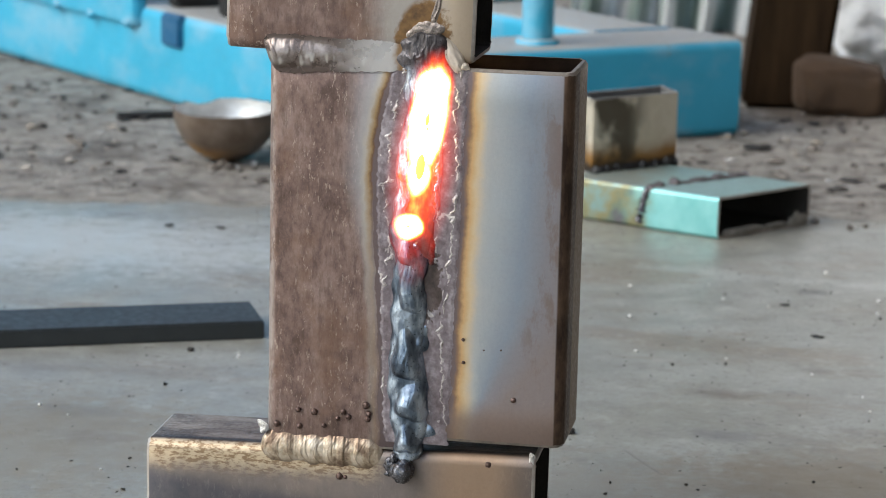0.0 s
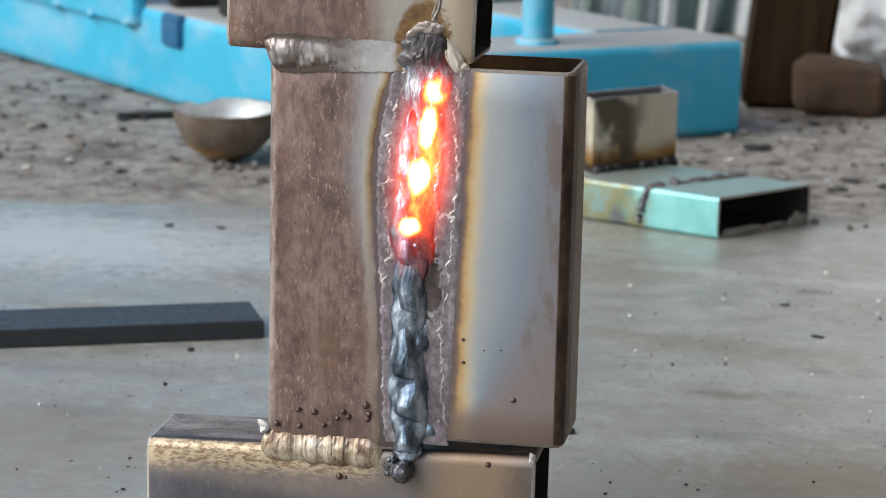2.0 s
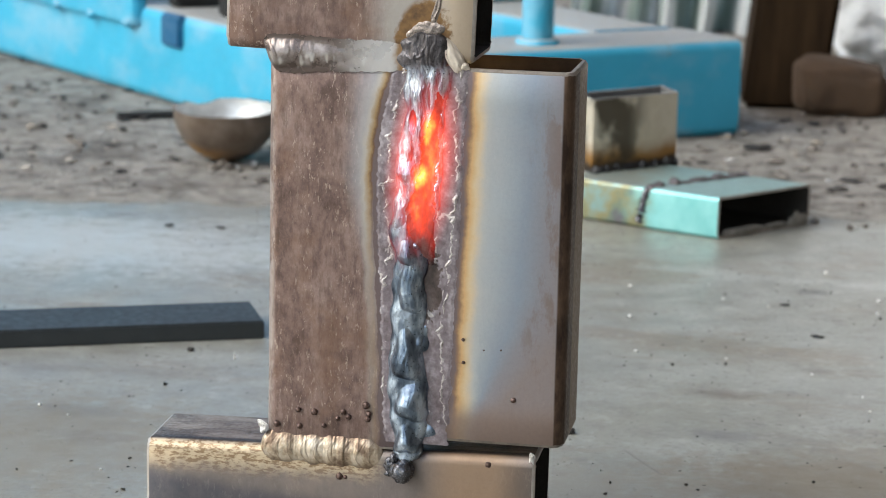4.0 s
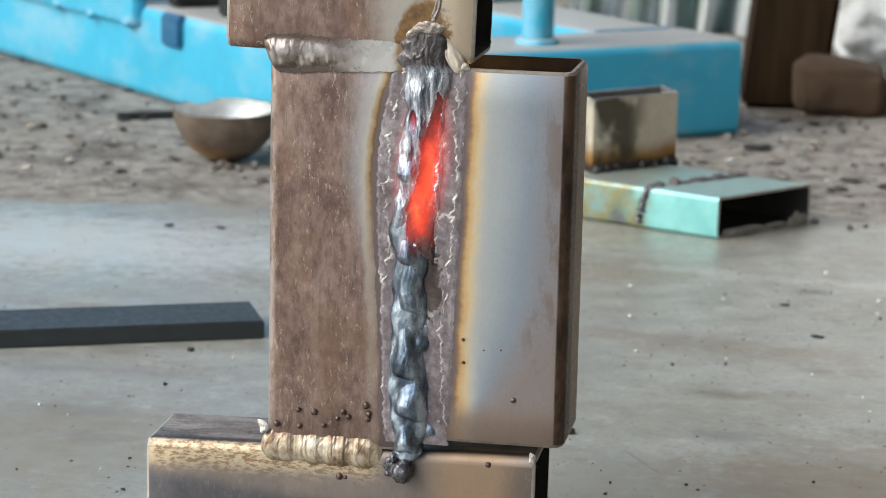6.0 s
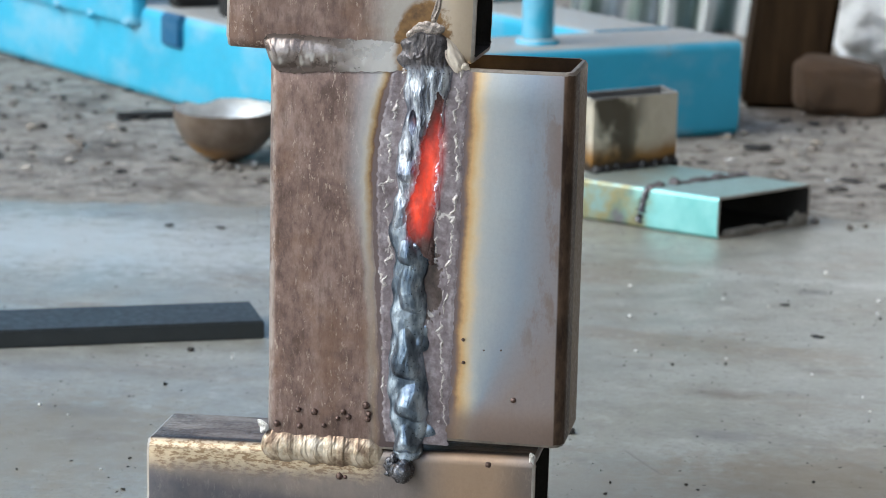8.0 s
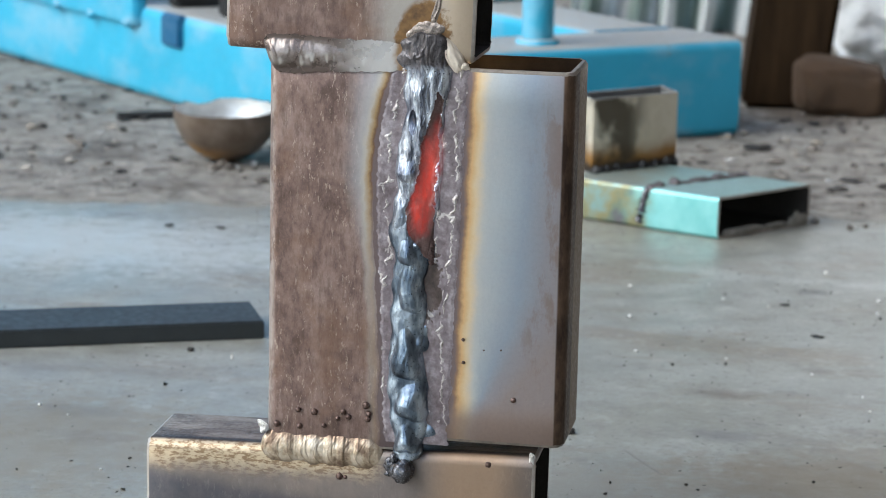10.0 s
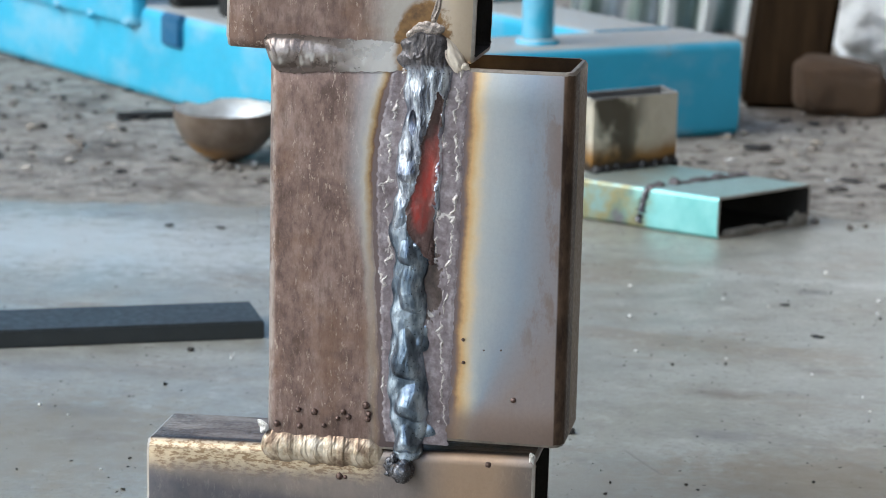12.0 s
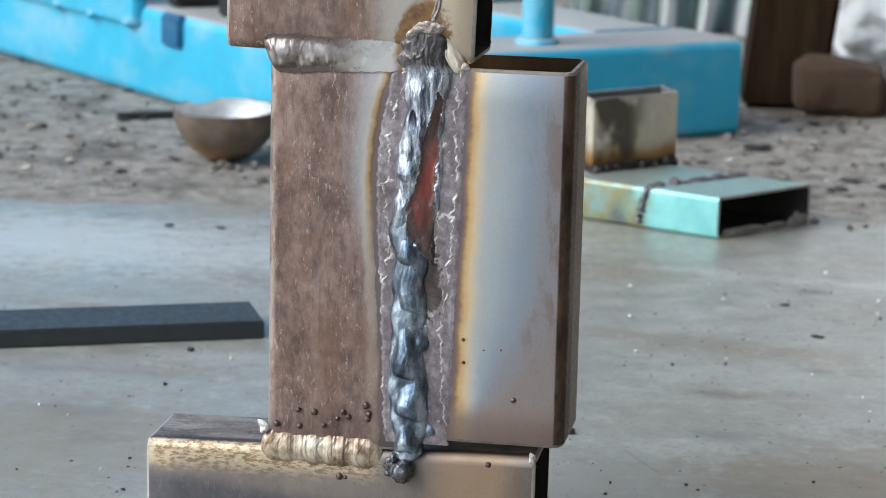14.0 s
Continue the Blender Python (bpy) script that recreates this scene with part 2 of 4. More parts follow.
    # shadow before the leaning brown block, put into the earth's colour
    q = n.math("ADD", n.math("POWER", n.math("DIVIDE", n.math("SUBTRACT", x, 0.1073), 0.0351), 2.0), n.math("POWER", n.math("DIVIDE", n.math("SUBTRACT", y, 0.8502), 0.0728), 2.0))
    q = n.math("ADD", n.math("SQRT", q), n.math("MULTIPLY", n.math("SUBTRACT", n.noise(40, 5, 0.7), 0.5), 1.0))
    col = n.mix(n.span(q, 1.2, 0.5, 0, 0.85), col, (0.105, 0.072, 0.045))
    n.bump((fine, 0.00018), (mid, 0.0004), (n.math("MULTIPLY", dirt, n.noise(120, 6, 0.75)), 0.009), (pit, -0.0004))
    return n.done(col, n.math("ADD", n.span(mid, 0.3, 0.7, 0.30, 0.50), n.math("MULTIPLY", dirt, 0.40)), 0.0, 0.7)


def painted_material(name, colour, worn, dusty=0.98):
    n = Nodes(name)
    a = n.noise(26, 5, 0.6)
    b = n.noise(240, 5, 0.7)
    col = n.mix(n.span(a, 0.35, 0.7, 0, 0.35), colour, tuple(c * 0.72 for c in colour))
    col = n.mix(n.span(n.noise(1.0, 4, 0.6, n.scaled(16, 16, 24)), 0.46, 0.64, 0, 0.60), col, tuple(0.62 * c + 0.22 for c in colour))
    chip = n.span(n.math("ADD", n.math("MULTIPLY", a, 0.5), n.math("MULTIPLY", b, 0.5)), 0.60, 0.66)
    col = n.mix(chip, col, worn)
    if dusty:
        up = n.axes(n.add("ShaderNodeNewGeometry").outputs["Normal"])[2]
        col = n.mix(n.math("MULTIPLY", n.span(up, 0.6, 0.95), n.span(b, 0.2, 0.6, dusty * 0.76, dusty)), col, (0.36, 0.34, 0.315))
    n.bump((b, 0.0003), (a, 0.0008))
    return n.done(col, n.span(b, 0.3, 0.7, 0.35, 0.55), 0.0)


def plain_material(name, lo, hi, rough=0.6, metal=0.0, scale=60, depth=0.0003):
    n = Nodes(name)
    a, b = n.noise(scale, 5, 0.65), n.noise(scale * 9, 4, 0.7)
    col = n.ramp(n.math("ADD", n.math("MULTIPLY", a, 0.65), n.math("MULTIPLY", b, 0.35)), (0.3, lo), (0.7, hi))
    n.bump((a, depth * 2), (b, depth))
    return n.done(col, n.span(b, 0.3, 0.7, rough - 0.1, min(1.0, rough + 0.1)), metal)


# ---- building helpers ----
def part(name, bm, material, parent, label=""):
    me = bpy.data.meshes.new(name)
    bm.to_mesh(me)
    bm.free()
    for m in (material if isinstance(material, tuple) else (material,)):
        me.materials.append(m)
    ob = new(name, me)
    ob.parent = parent
    return tagged(ob, label)


def smooth(ob, angle=35):
    for p in ob.data.polygons:
        p.use_smooth = True
    ob.data.set_sharp_from_angle(angle=radians(angle))
    return ob


def thing(name, at, label, category, group="", kind=""):
    ob = new(name)
    ob.empty_display_size = 0.01
    ob.matrix_world = at
    return tagged(ob, label, category, group, kind)


def ring(w, h, r, seg=6):
    """A rounded rectangle from (0, 0) to (w, h)."""
    out = []
    for cx, cy, a0 in ((w - r, h - r, 0), (r, h - r, 90), (r, r, 180), (w - r, r, 270)):
        for i in range(seg + 1):
            a = radians(a0 + 90 * i / seg)
            out.append((cx + r * math.cos(a), cy + r * math.sin(a)))
    return out


def hollow(w, h, length, r, wall, shape, ragged=0.0, cuts=1, seed=0, worn=0.0):
    """A hollow tube of section w x h; shape(u, v, s) puts section and length into space. Its slots: outside, inside, saw-cut ends. worn: rounding of the cut edges."""
    rnd = random.Random(seed)
    bm = bmesh.new()
    outer = ring(w, h, r)
    tight = [(worn * 0.7 + a, worn * 0.7 + b) for a, b in ring(w - 1.4 * worn, h - 1.4 * worn, max(r - worn * 0.7, 0.0004))]
    inner = [(wall + a, wall + b) for a, b in ring(w - 2 * wall, h - 2 * wall, max(r - wall, 0.0004))]
    k = len(outer)

    def loop(sec, s, j):
        return [bm.verts.new(shape(u, v, s + q)) for (u, v), q in zip(sec, j)]

    def skin(a, b, slot):
        for i in range(k):
            bm.faces.new((a[i], a[(i + 1) % k], b[(i + 1) % k], b[i])).material_index = slot

    flat = [0.0] * k
    j0 = [rnd.uniform(-ragged, ragged) for _ in range(k)]
    j1 = [rnd.uniform(-ragged, ragged) for _ in range(k)]
    out = [loop(outer, worn + (length - 2 * worn) * c / cuts, j0 if c == 0 else j1 if c == cuts else flat) for c in range(cuts + 1)]
    for a, b in zip(out, out[1:]):
        skin(a, b, 0)
    ins = [loop(inner, length * c, q) for c, q in ((0, j0), (1, j1))]
    skin(ins[0], ins[1], 1)
    for o, i, s, q in ((out[0], ins[0], 0.0, j0), (out[-1], ins[1], length, j1)):
        if worn:
            m = loop(tight, s, q)
            skin(o, m, 2)
            o = m
        skin(o, i, 2)
    bmesh.ops.recalc_face_normals(bm, faces=bm.faces)
    return bm


def box(bm, lo, hi, bevel=0.0, m=None, seg=2):
    """A bevelled block."""
    r = bmesh.ops.create_cube(bm, size=1.0)
    vs = r["verts"]
    for v in vs:
        v.co = Vector([a + (b - a) * (c + 0.5) for a, b, c in zip(lo, hi, v.co)])
    if bevel:
        es = list({e for v in vs for e in v.link_edges})
        vs = list({v for f in bmesh.ops.bevel(bm, geom=es, offset=bevel, segments=seg, affect="EDGES")["faces"] for v in f.verts} | {v for v in vs if v.is_valid})
    if m is not None:
        bmesh.ops.transform(bm, matrix=m, verts=vs)
    return vs


def lump(bm, at, size, seed=0, sub=2, rough=0.25, turn=0.0):
    """An uneven pebble."""
    vs = bmesh.ops.create_icosphere(bm, subdivisions=sub, radius=1.0)["verts"]
    m = Matrix.Rotation(turn, 3, "Z")
    for v in vs:
        k = 1 + rough * noise.noise(v.co * 1.7 + Vector((seed * 3.1, seed * 1.7, seed)))
        v.co = Vector(at) + m @ Vector((v.co.x * size[0] * k, v.co.y * size[1] * k, v.co.z * size[2] * k))
    return vs


# ---- the ground ----
CONCRETE = concrete_material()
bm = bmesh.new()
bmesh.ops.create_grid(bm, x_segments=40, y_segments=40, size=60)
ground = part("ground", bm, CONCRETE, None)
tagged(ground, "worn grey concrete floor with brown grit farther back", "floor", kind="structure")

# unseen dark walls, added to shade the right side and dull its floor reflections
LIGHT_BLOCK = plain_material("light_block_brown", (0.07, 0.053, 0.038), (0.12, 0.095, 0.07), 0.85, 0, 4, 0.002)
bm = bmesh.new()
box(bm, (0.85, -3.5, 0), (1.05, 3.2, 2.8), 0.01)
tagged(part("light_block_east", bm, LIGHT_BLOCK, None), "added unseen dark brown wall that blocks light", "wall", kind="structure")
bm = bmesh.new()
box(bm, (-0.35, 3.2, 0), (1.05, 3.4, 2.8), 0.01)
tagged(part("light_block_north", bm, LIGHT_BLOCK, None), "added unseen dark brown wall that blocks light", "wall", kind="structure")

bm = bmesh.new()
box(bm, (0.15, -2.6, 0), (0.85, -2.4, 2.8), 0.01)
tagged(part("light_block_south", bm, LIGHT_BLOCK, None), "added unseen dark brown wall that blocks light", "wall", kind="structure")

# ---- the welded tubes ----
joint = thing("welded_tube_joint", pose(0, 0, 0), "brown rectangular steel tubes welded together with a glowing upright seam", "steel joint")


def glow_driver(at, size, turn):
    """An added unseen core whose depth drives the glow; size: how far its heat reaches."""
    bm = bmesh.new()
    bmesh.ops.create_icosphere(bm, subdivisions=2, radius=0.07)
    n = Nodes("glow_driver_red")
    n.put(n.b.inputs["Emission Color"], (1.0, 0.25, 0.05, 1))
    n.put(n.b.inputs["Emission Strength"], 3.0)
    ob = part("glow_driver", bm, n.done((0.1, 0.03, 0.02), 0.6), joint, "unseen added core whose depth sets the seam's glow")
    ob.matrix_basis = at
    ob.scale = size
    return ob


# upper long core, lower bulb, broad red halo (partly lens bloom), narrow strip that stays red longest, two bulbs in the
# upper core
CORE_AT = [(0.0424, 0.1272, 8.5), (0.0378, 0.0990, 0), (0.0409, 0.1150, 6), (0.0415, 0.1100, 8.7), (0.0402, 0.1125, 5), (0.0423, 0.1250, 8), (0.0433, 0.1345, 12)]
CORE_SIZE = [(0.0080, 0.012, 0.0240), (0.0066, 0.012, 0.0060), (0.0168, 0.012, 0.0490), (0.0092, 0.012, 0.0400), (0.0060, 0.012, 0.0105), (0.0048, 0.012, 0.0125), (0.0076, 0.012, 0.0110)]
cores = [glow_driver(pose(a, -0.0015, c, 0, q, 0), s, q) for (a, c, q), s in zip(CORE_AT, CORE_SIZE)]
HEAT = list(zip(cores, (2.4, 2.1, 0.80, 0.66, 1.7, 1.6, 2.2)))

UPPER_STEEL = steel_tube_material("mill_scaled_steel_scorched", "upper")
BASE_STEEL = steel_tube_material("mill_scaled_steel_worn_edge", "base")
LEFT_STEEL = steel_tube_material("mill_scaled_steel_heat_tinted", "left", HEAT[2:3])
RIGHT_STEEL = steel_tube_material("blued_steel_heat_tinted", "right", HEAT)

# tube insides coloured near black, which paints in the shade of the hollow
INSIDE = plain_material("shade_black_inside", (0.008, 0.007, 0.006), (0.022, 0.018, 0.015), 0.8, 0.0, 200, 0.0001)
CUT = plain_material("saw_cut_steel_edge", (0.26, 0.23, 0.20), (0.55, 0.51, 0.47), 0.5, 0.4, 300, 0.0001)
SAWN = plain_material("dull_sawn_steel_edge", (0.10, 0.082, 0.068), (0.30, 0.26, 0.225), 0.55, 0.3, 260, 0.0001)
# same painted shade, on the inner wall that also glows
ni = Nodes("shade_black_inside_hot_wall")
glow(ni, ni.math("SUBTRACT", heat_of(ni, HEAT), 0.05))
HOT_INSIDE = ni.done(ni.ramp(ni.noise(200), (0.3, (0.012, 0.008, 0.006)), (0.7, (0.028, 0.019, 0.014))), 0.85, 0.0, 0.1)
D, W, WALLT, RAD = 0.0279, 0.0381, 0.0015, 0.0030
Z0, Z1 = 0.0381, 0.1405

t = smooth(part("upright_tube", hollow(W, D, Z1 - Z0, RAD, WALLT, lambda u, v, s: (u, v, Z0 + s), 0.00015, 12, 1, 0.0008), (LEFT_STEEL, INSIDE, CUT), joint, "brown mill-scaled upright tube"))
t = smooth(part("upright_tube", hollow(W, D, 0.0986, RAD, WALLT, lambda u, v, s: (0.0416 + u, v, 0.0419 + s), 0.0002, 12, 2, 0.0008), (RIGHT_STEEL, HOT_INSIDE, SAWN), joint, "upright tube with straw and blue heat tint, open at its top"))
t = smooth(part("base_tube", hollow(D, Z0, 0.1054, RAD, WALLT, lambda u, v, s: (-0.0329 + s, u - 0.0004, v * (0.957 + 0.064 * s / 0.1054)), 0.0002, 10, 3, 0.0008), (BASE_STEEL, INSIDE, CUT), joint, "horizontal base tube with a bright worn top edge"))
UP = Matrix.Translation((-0.0114, 0, 0.1430)) @ Matrix.Rotation(radians(1.4), 4, "Y")
t = smooth(part("upper_tube", hollow(D, W, 0.0649, RAD, WALLT, lambda u, v, s: UP @ Vector((s, u, v)), 0.0002, 10, 4, 0.0008), (UPPER_STEEL, INSIDE, CUT), joint, "short upper tube, its open end dark"))




def seam_material(name, furrow):
    """Fresh weld metal: dark blue-grey drops, silvery above; or the smooth red-brown slag in the furrow that keeps the last heat."""
    n = Nodes(name)
    x, y, z = n.axes()
    fine = n.noise(1500, 5, 0.7)
    run = n.noise(1.0, 4, 0.6, n.scaled(400, 400, 120))
    cloud = n.noise(1.0, 3, 0.55, n.scaled(230, 230, 120))
    heat = n.math("MULTIPLY", heat_of(n, HEAT), n.span(n.noise(1.0, 3, 0.55, n.scaled(260, 260, 150)), 0.3, 0.7, 0.86, 1.14))
    if furrow:
        col = n.ramp(run, (0.35, (0.055, 0.034, 0.032)), (0.65, (0.125, 0.080, 0.074)))
        n.bump((fine, 0.00002), (run, 0.00010))
        heat = n.math("SUBTRACT", heat, 0.10)
        glow(n, n.math("MULTIPLY", n.math("ADD", heat, n.span(run, 0.35, 0.65, 0.04, -0.05)), n.span(heat, 0.02, 0.16)))
        return n.done(col, n.span(fine, 0.3, 0.7, 0.28, 0.42), 0.2)
    top = n.span(z, 0.092, 0.108)
    crust = n.noise(420, 5, 0.7)
    cap = n.span(n.math("ADD", z, n.math("MULTIPLY", crust, 0.004)), 0.1412, 0.1435)
    low = n.ramp(cloud, (0.34, (0.055, 0.072, 0.100)), (0.50, (0.17, 0.215, 0.275)), (0.66, (0.50, 0.58, 0.68)))
    high = n.ramp(run, (0.36, (0.105, 0.115, 0.150)), (0.50, (0.32, 0.345, 0.41)), (0.62, (0.70, 0.755, 0.84)))
    col = n.mix(top, low, high)
    col = n.mix(cap, col, n.ramp(crust, (0.35, (0.030, 0.028, 0.032)), (0.7, (0.15, 0.135, 0.14))))
    n.bump((fine, 0.00003), (n.math("MULTIPLY", run, n.span(z, 0.085, 0.105, 0.15, 1.0)), 0.00014), (cloud, 0.00014))
    cooled = n.span(z, 0.090, 0.100, 0.10, 0.12)
    heat = n.math("SUBTRACT", heat, cooled)
    glow(n, n.math("MULTIPLY", n.math("ADD", heat, n.span(run, 0.35, 0.62, 0.03, -0.05)), n.span(heat, 0.02, 0.2)))
    return n.done(col, n.ramp(fine, (0.3, 0.24), (0.7, 0.40)), n.span(cap, 0, 1, 0.9, 0.4))


def skin_material(name, lo, mid, hi, rough):
    """Slag skin beside the seam; it takes some heat from the cores."""
    n = Nodes(name)
    a, b = n.noise(330, 5, 0.7), n.noise(1500, 4, 0.7)
    a = n.math("ADD", n.math("MULTIPLY", a, 0.6), n.math("MULTIPLY", n.noise(1.0, 3, 0.6, n.scaled(190, 190, 70)), 0.4))
    col = n.ramp(a, (0.38, lo), (0.50, mid), (0.62, hi))
    n.bump((a, 0.00008), (b, 0.00004))
    heat = n.math("SUBTRACT", heat_of(n, HEAT), 0.13)
    glow(n, n.math("MULTIPLY", heat, n.span(heat, 0.0, 0.2)))
    return n.done(col, n.span(b, 0.3, 0.7, rough - 0.1, rough + 0.12), 0.25)


# how the seam's middle line and half width go with height
AXIS = ((0.0350, 0.0380), (0.0380, 0.0385), (0.0532, 0.0381), (0.0687, 0.0376), (0.0838, 0.0379), (0.0988, 0.0390), (0.1136, 0.0401), (0.1283, 0.0410), (0.1410, 0.0421))
HALF = ((0.0350, 0.0010), (0.0380, 0.0040), (0.0532, 0.0049), (0.0687, 0.0045), (0.0838, 0.0039), (0.0988, 0.0058), (0.1136, 0.0059), (0.1283, 0.0057), (0.1410, 0.0058))
FURROW = ((0.0890, 0.0438, 0.0004), (0.0935, 0.0426, 0.0017), (0.0975, 0.0412, 0.0034), (0.1000, 0.0408, 0.0039), (0.1064, 0.0414, 0.0032), (0.1139, 0.0424, 0.0022), (0.1210, 0.0431, 0.0020), (0.1275, 0.0445, 0.0014), (0.1310, 0.0450, 0.0009), (0.1345, 0.0452, 0.0002))
# drops that ran down: x and z of the hanging tip, half width, length, thickness
DROPS = [(0.0388, 0.0756, 0.0037, 0.0210, 0.0030), (0.0379, 0.0582, 0.0042, 0.0165, 0.0034), (0.0393, 0.0469, 0.0046, 0.0135, 0.0033), (0.0386, 0.0378, 0.0038, 0.0105, 0.0030),
         (0.0366, 0.0455, 0.0020, 0.0230, 0.0012), (0.0364, 0.0620, 0.0022, 0.0190, 0.0013), (0.0415, 0.0660, 0.0022, 0.0070, 0.0014), (0.0425, 0.0420, 0.0028, 0.0052, 0.0006),
         (0.0375, 0.1105, 0.0035, 0.0100, 0.0020), (0.0357, 0.0975, 0.0026, 0.0125, 0.0016), (0.0385, 0.1160, 0.0017, 0.0200, 0.0012), (0.0375, 0.0885, 0.0033, 0.0088, 0.0030), (0.0402, 0.0925, 0.0018, 0.0065, 0.0020), (0.0440, 0.1290, 0.0030, 0.0120, 0.0010)]


def through_points(table, z, k=1):
    return float(np.interp(z, [p[0] for p in table], [p[k] for p in table]))


def seam_height(x, z, axis, half, fc, fw):
    """How far the seam stands out from the tubes' faces, and whether this is the smooth furrow."""
    px, pz = x, z
    x += 0.0012 * noise.noise(Vector((px * 150, 1.0, pz * 150))) + 0.0002 * noise.noise(Vector((px * 520, 1.0, pz * 420)))
    z += 0.0012 * noise.noise(Vector((px * 230, 9.0, pz * 90)))
    a = abs(x - axis)
    if a >= half:
        h = -0.0003
    else:
        h = 0.0025 * math.sqrt(1 - (a / half) ** 2)
    n1 = noise.fractal(Vector((x * 360, 5.0, z * 110)), 0.9, 2.0, 4)
    upper = min(1.0, max(0.0, (z - 0.094) / 0.010))
    if h > 0:
        h += (0.00020 + 0.00030 * upper) * n1 * min(1.0, (half - a) / 0.001)
    for dx, tip, w, length, thick in DROPS:
        s = (z - tip) / length
        if 0 < s < 1:
            q = math.sqrt(1 - (1 - s / 0.28) ** 2) if s < 0.28 else (1 - (s - 0.28) / 0.72) ** 0.7
            u = (x - dx) / (w * (0.35 + 0.65 * q))
            if abs(u) < 1:
                h = max(h, 0.45 * max(0.0, h) + thick * q * math.sqrt(1 - u * u) * (1 + 0.04 * n1))
    # folds that hang across the drops
    h += 0.00022 * (1 - upper) * math.sin(z * 1500 + 5 * noise.noise(Vector((x * 260, 7.0, z * 130)))) * max(0.0, noise.noise(Vector((x * 120, 4.0, z * 110))) + 0.2) if h > 0 else 0
    # a dark pit high on the seam
    u, v = (px - 0.0385) / 0.0011, (pz - 0.1262) / 0.0034
    if u * u + v * v < 1:
        h -= 0.0020 * (1 - u * u - v * v)
    # the furrow, filled with smooth slag
    inside = False
    if fw > 0:
        f = (px - fc + 0.0009 * noise.fractal(Vector((px * 260, 3.0, pz * 300)), 0.8, 2.0, 4)) / fw
        if abs(f) < 1.5:
            k = max(0.0, min(1.0, (1.5 - abs(f)) / 0.9))
            k = k * k * (3 - 2 * k)
            smooth_floor = 0.0013 + 0.0007 * noise.noise(Vector((px * 170, 2.0, pz * 120))) - 0.0005 * f
            h = h * (1 - 0.85 * k) + smooth_floor * 0.85 * k
            inside = abs(f) < 1.0
    # the burnt cap over the seam's upper end
    if pz > 0.1390:
        w = math.hypot((px - 0.0410) / 0.0072, (pz - 0.1436) / 0.0056)
        w += 0.25 * noise.noise(Vector((px * 300, 6.0, pz * 300)))
        if w < 1:
            h = max(h, 0.0025 * math.sqrt(1 - w) * (1 + 0.4 * noise.fractal(Vector((px * 330, 2.0, pz * 330)), 0.8, 2.0, 3)))
        elif pz > 0.1410:
            h = -0.0003
    return h, inside


def sheet(name, x0, x1, z0, z1, nx, nz, height, materials, label):
    """A thin relief on the tubes' faces: height(x, z) gives how far it stands out, or below nought nothing, and its material's slot."""
    verts, slots, faces, face_slots = [], [], [], []
    for j in range(nz + 1):
        z = z0 + (z1 - z0) * j / nz
        row = height(z)
        for i in range(nx + 1):
            x = x0 + (x1 - x0) * i / nx
            h, slot = row(x)
            verts.append((x, -h, z))
            slots.append(slot)
    k, used = nx + 1, {}
    for j in range(nz):
        for i in range(nx):
            a = j * k + i
            q = (a, a + 1, a + k + 1, a + k)
            if max(verts[v][1] for v in q) < 0.0003:
                if min(verts[v][1] for v in q) < -0.00002:
                    faces.append(tuple(used.setdefault(v, len(used)) for v in q))
                    face_slots.append(max(slots[v] for v in q))
    me = bpy.data.meshes.new(name)
    me.from_pydata([verts[v] for v in used], [], faces)
    for m in materials:
        me.materials.append(m)
    me.polygons.foreach_set("material_index", face_slots)
    ob = new(name, me)
    ob.parent = joint
    tagged(ob, label)
    return smooth(ob, 80)


def seam_row(z):
    axis = through_points(AXIS, z) + 0.0005 * noise.noise(Vector((0.3, 0.0, z * 120)))
    half = through_points(HALF, z) * (1 + 0.10 * noise.noise(Vector((4.0, 0.0, z * 190))))
    fc, fw = (through_points(FURROW, z, 1), through_points(FURROW, z, 2)) if 0.0890 < z < 0.1345 else (0, 0)
    half = min(half, max(0.0, (z - 0.0352) * 2.0)) + 1e-5

    def at(x):
        h, inside = seam_height(x, z, axis, half, fc, fw)
        return max(h, -0.0002), int(inside)
    return at


# pale broken lines of crust: (z, x) from below, one to the left, an outer and an inner one to the right
PALE_LINES = (((0.052, 0.0318), (0.068, 0.0305), (0.080, 0.0303), (0.091, 0.0330), (0.099, 0.0322), (0.106, 0.0309), (0.114, 0.0322), (0.121, 0.0322), (0.128, 0.0335), (0.138, 0.0360)),
              ((0.045, 0.0490), (0.054, 0.0470), (0.061, 0.0475), (0.071, 0.0462), (0.079, 0.0478), (0.086, 0.0480), (0.092, 0.0488), (0.099, 0.0490), (0.107, 0.0496), (0.114, 0.0503), (0.121, 0.0496), (0.129, 0.0493), (0.138, 0.0504)),
              ((0.072, 0.0430), (0.084, 0.0442), (0.099, 0.0453), (0.106, 0.0449), (0.114, 0.0448), (0.120, 0.0464), (0.129, 0.0457), (0.138, 0.0470)))


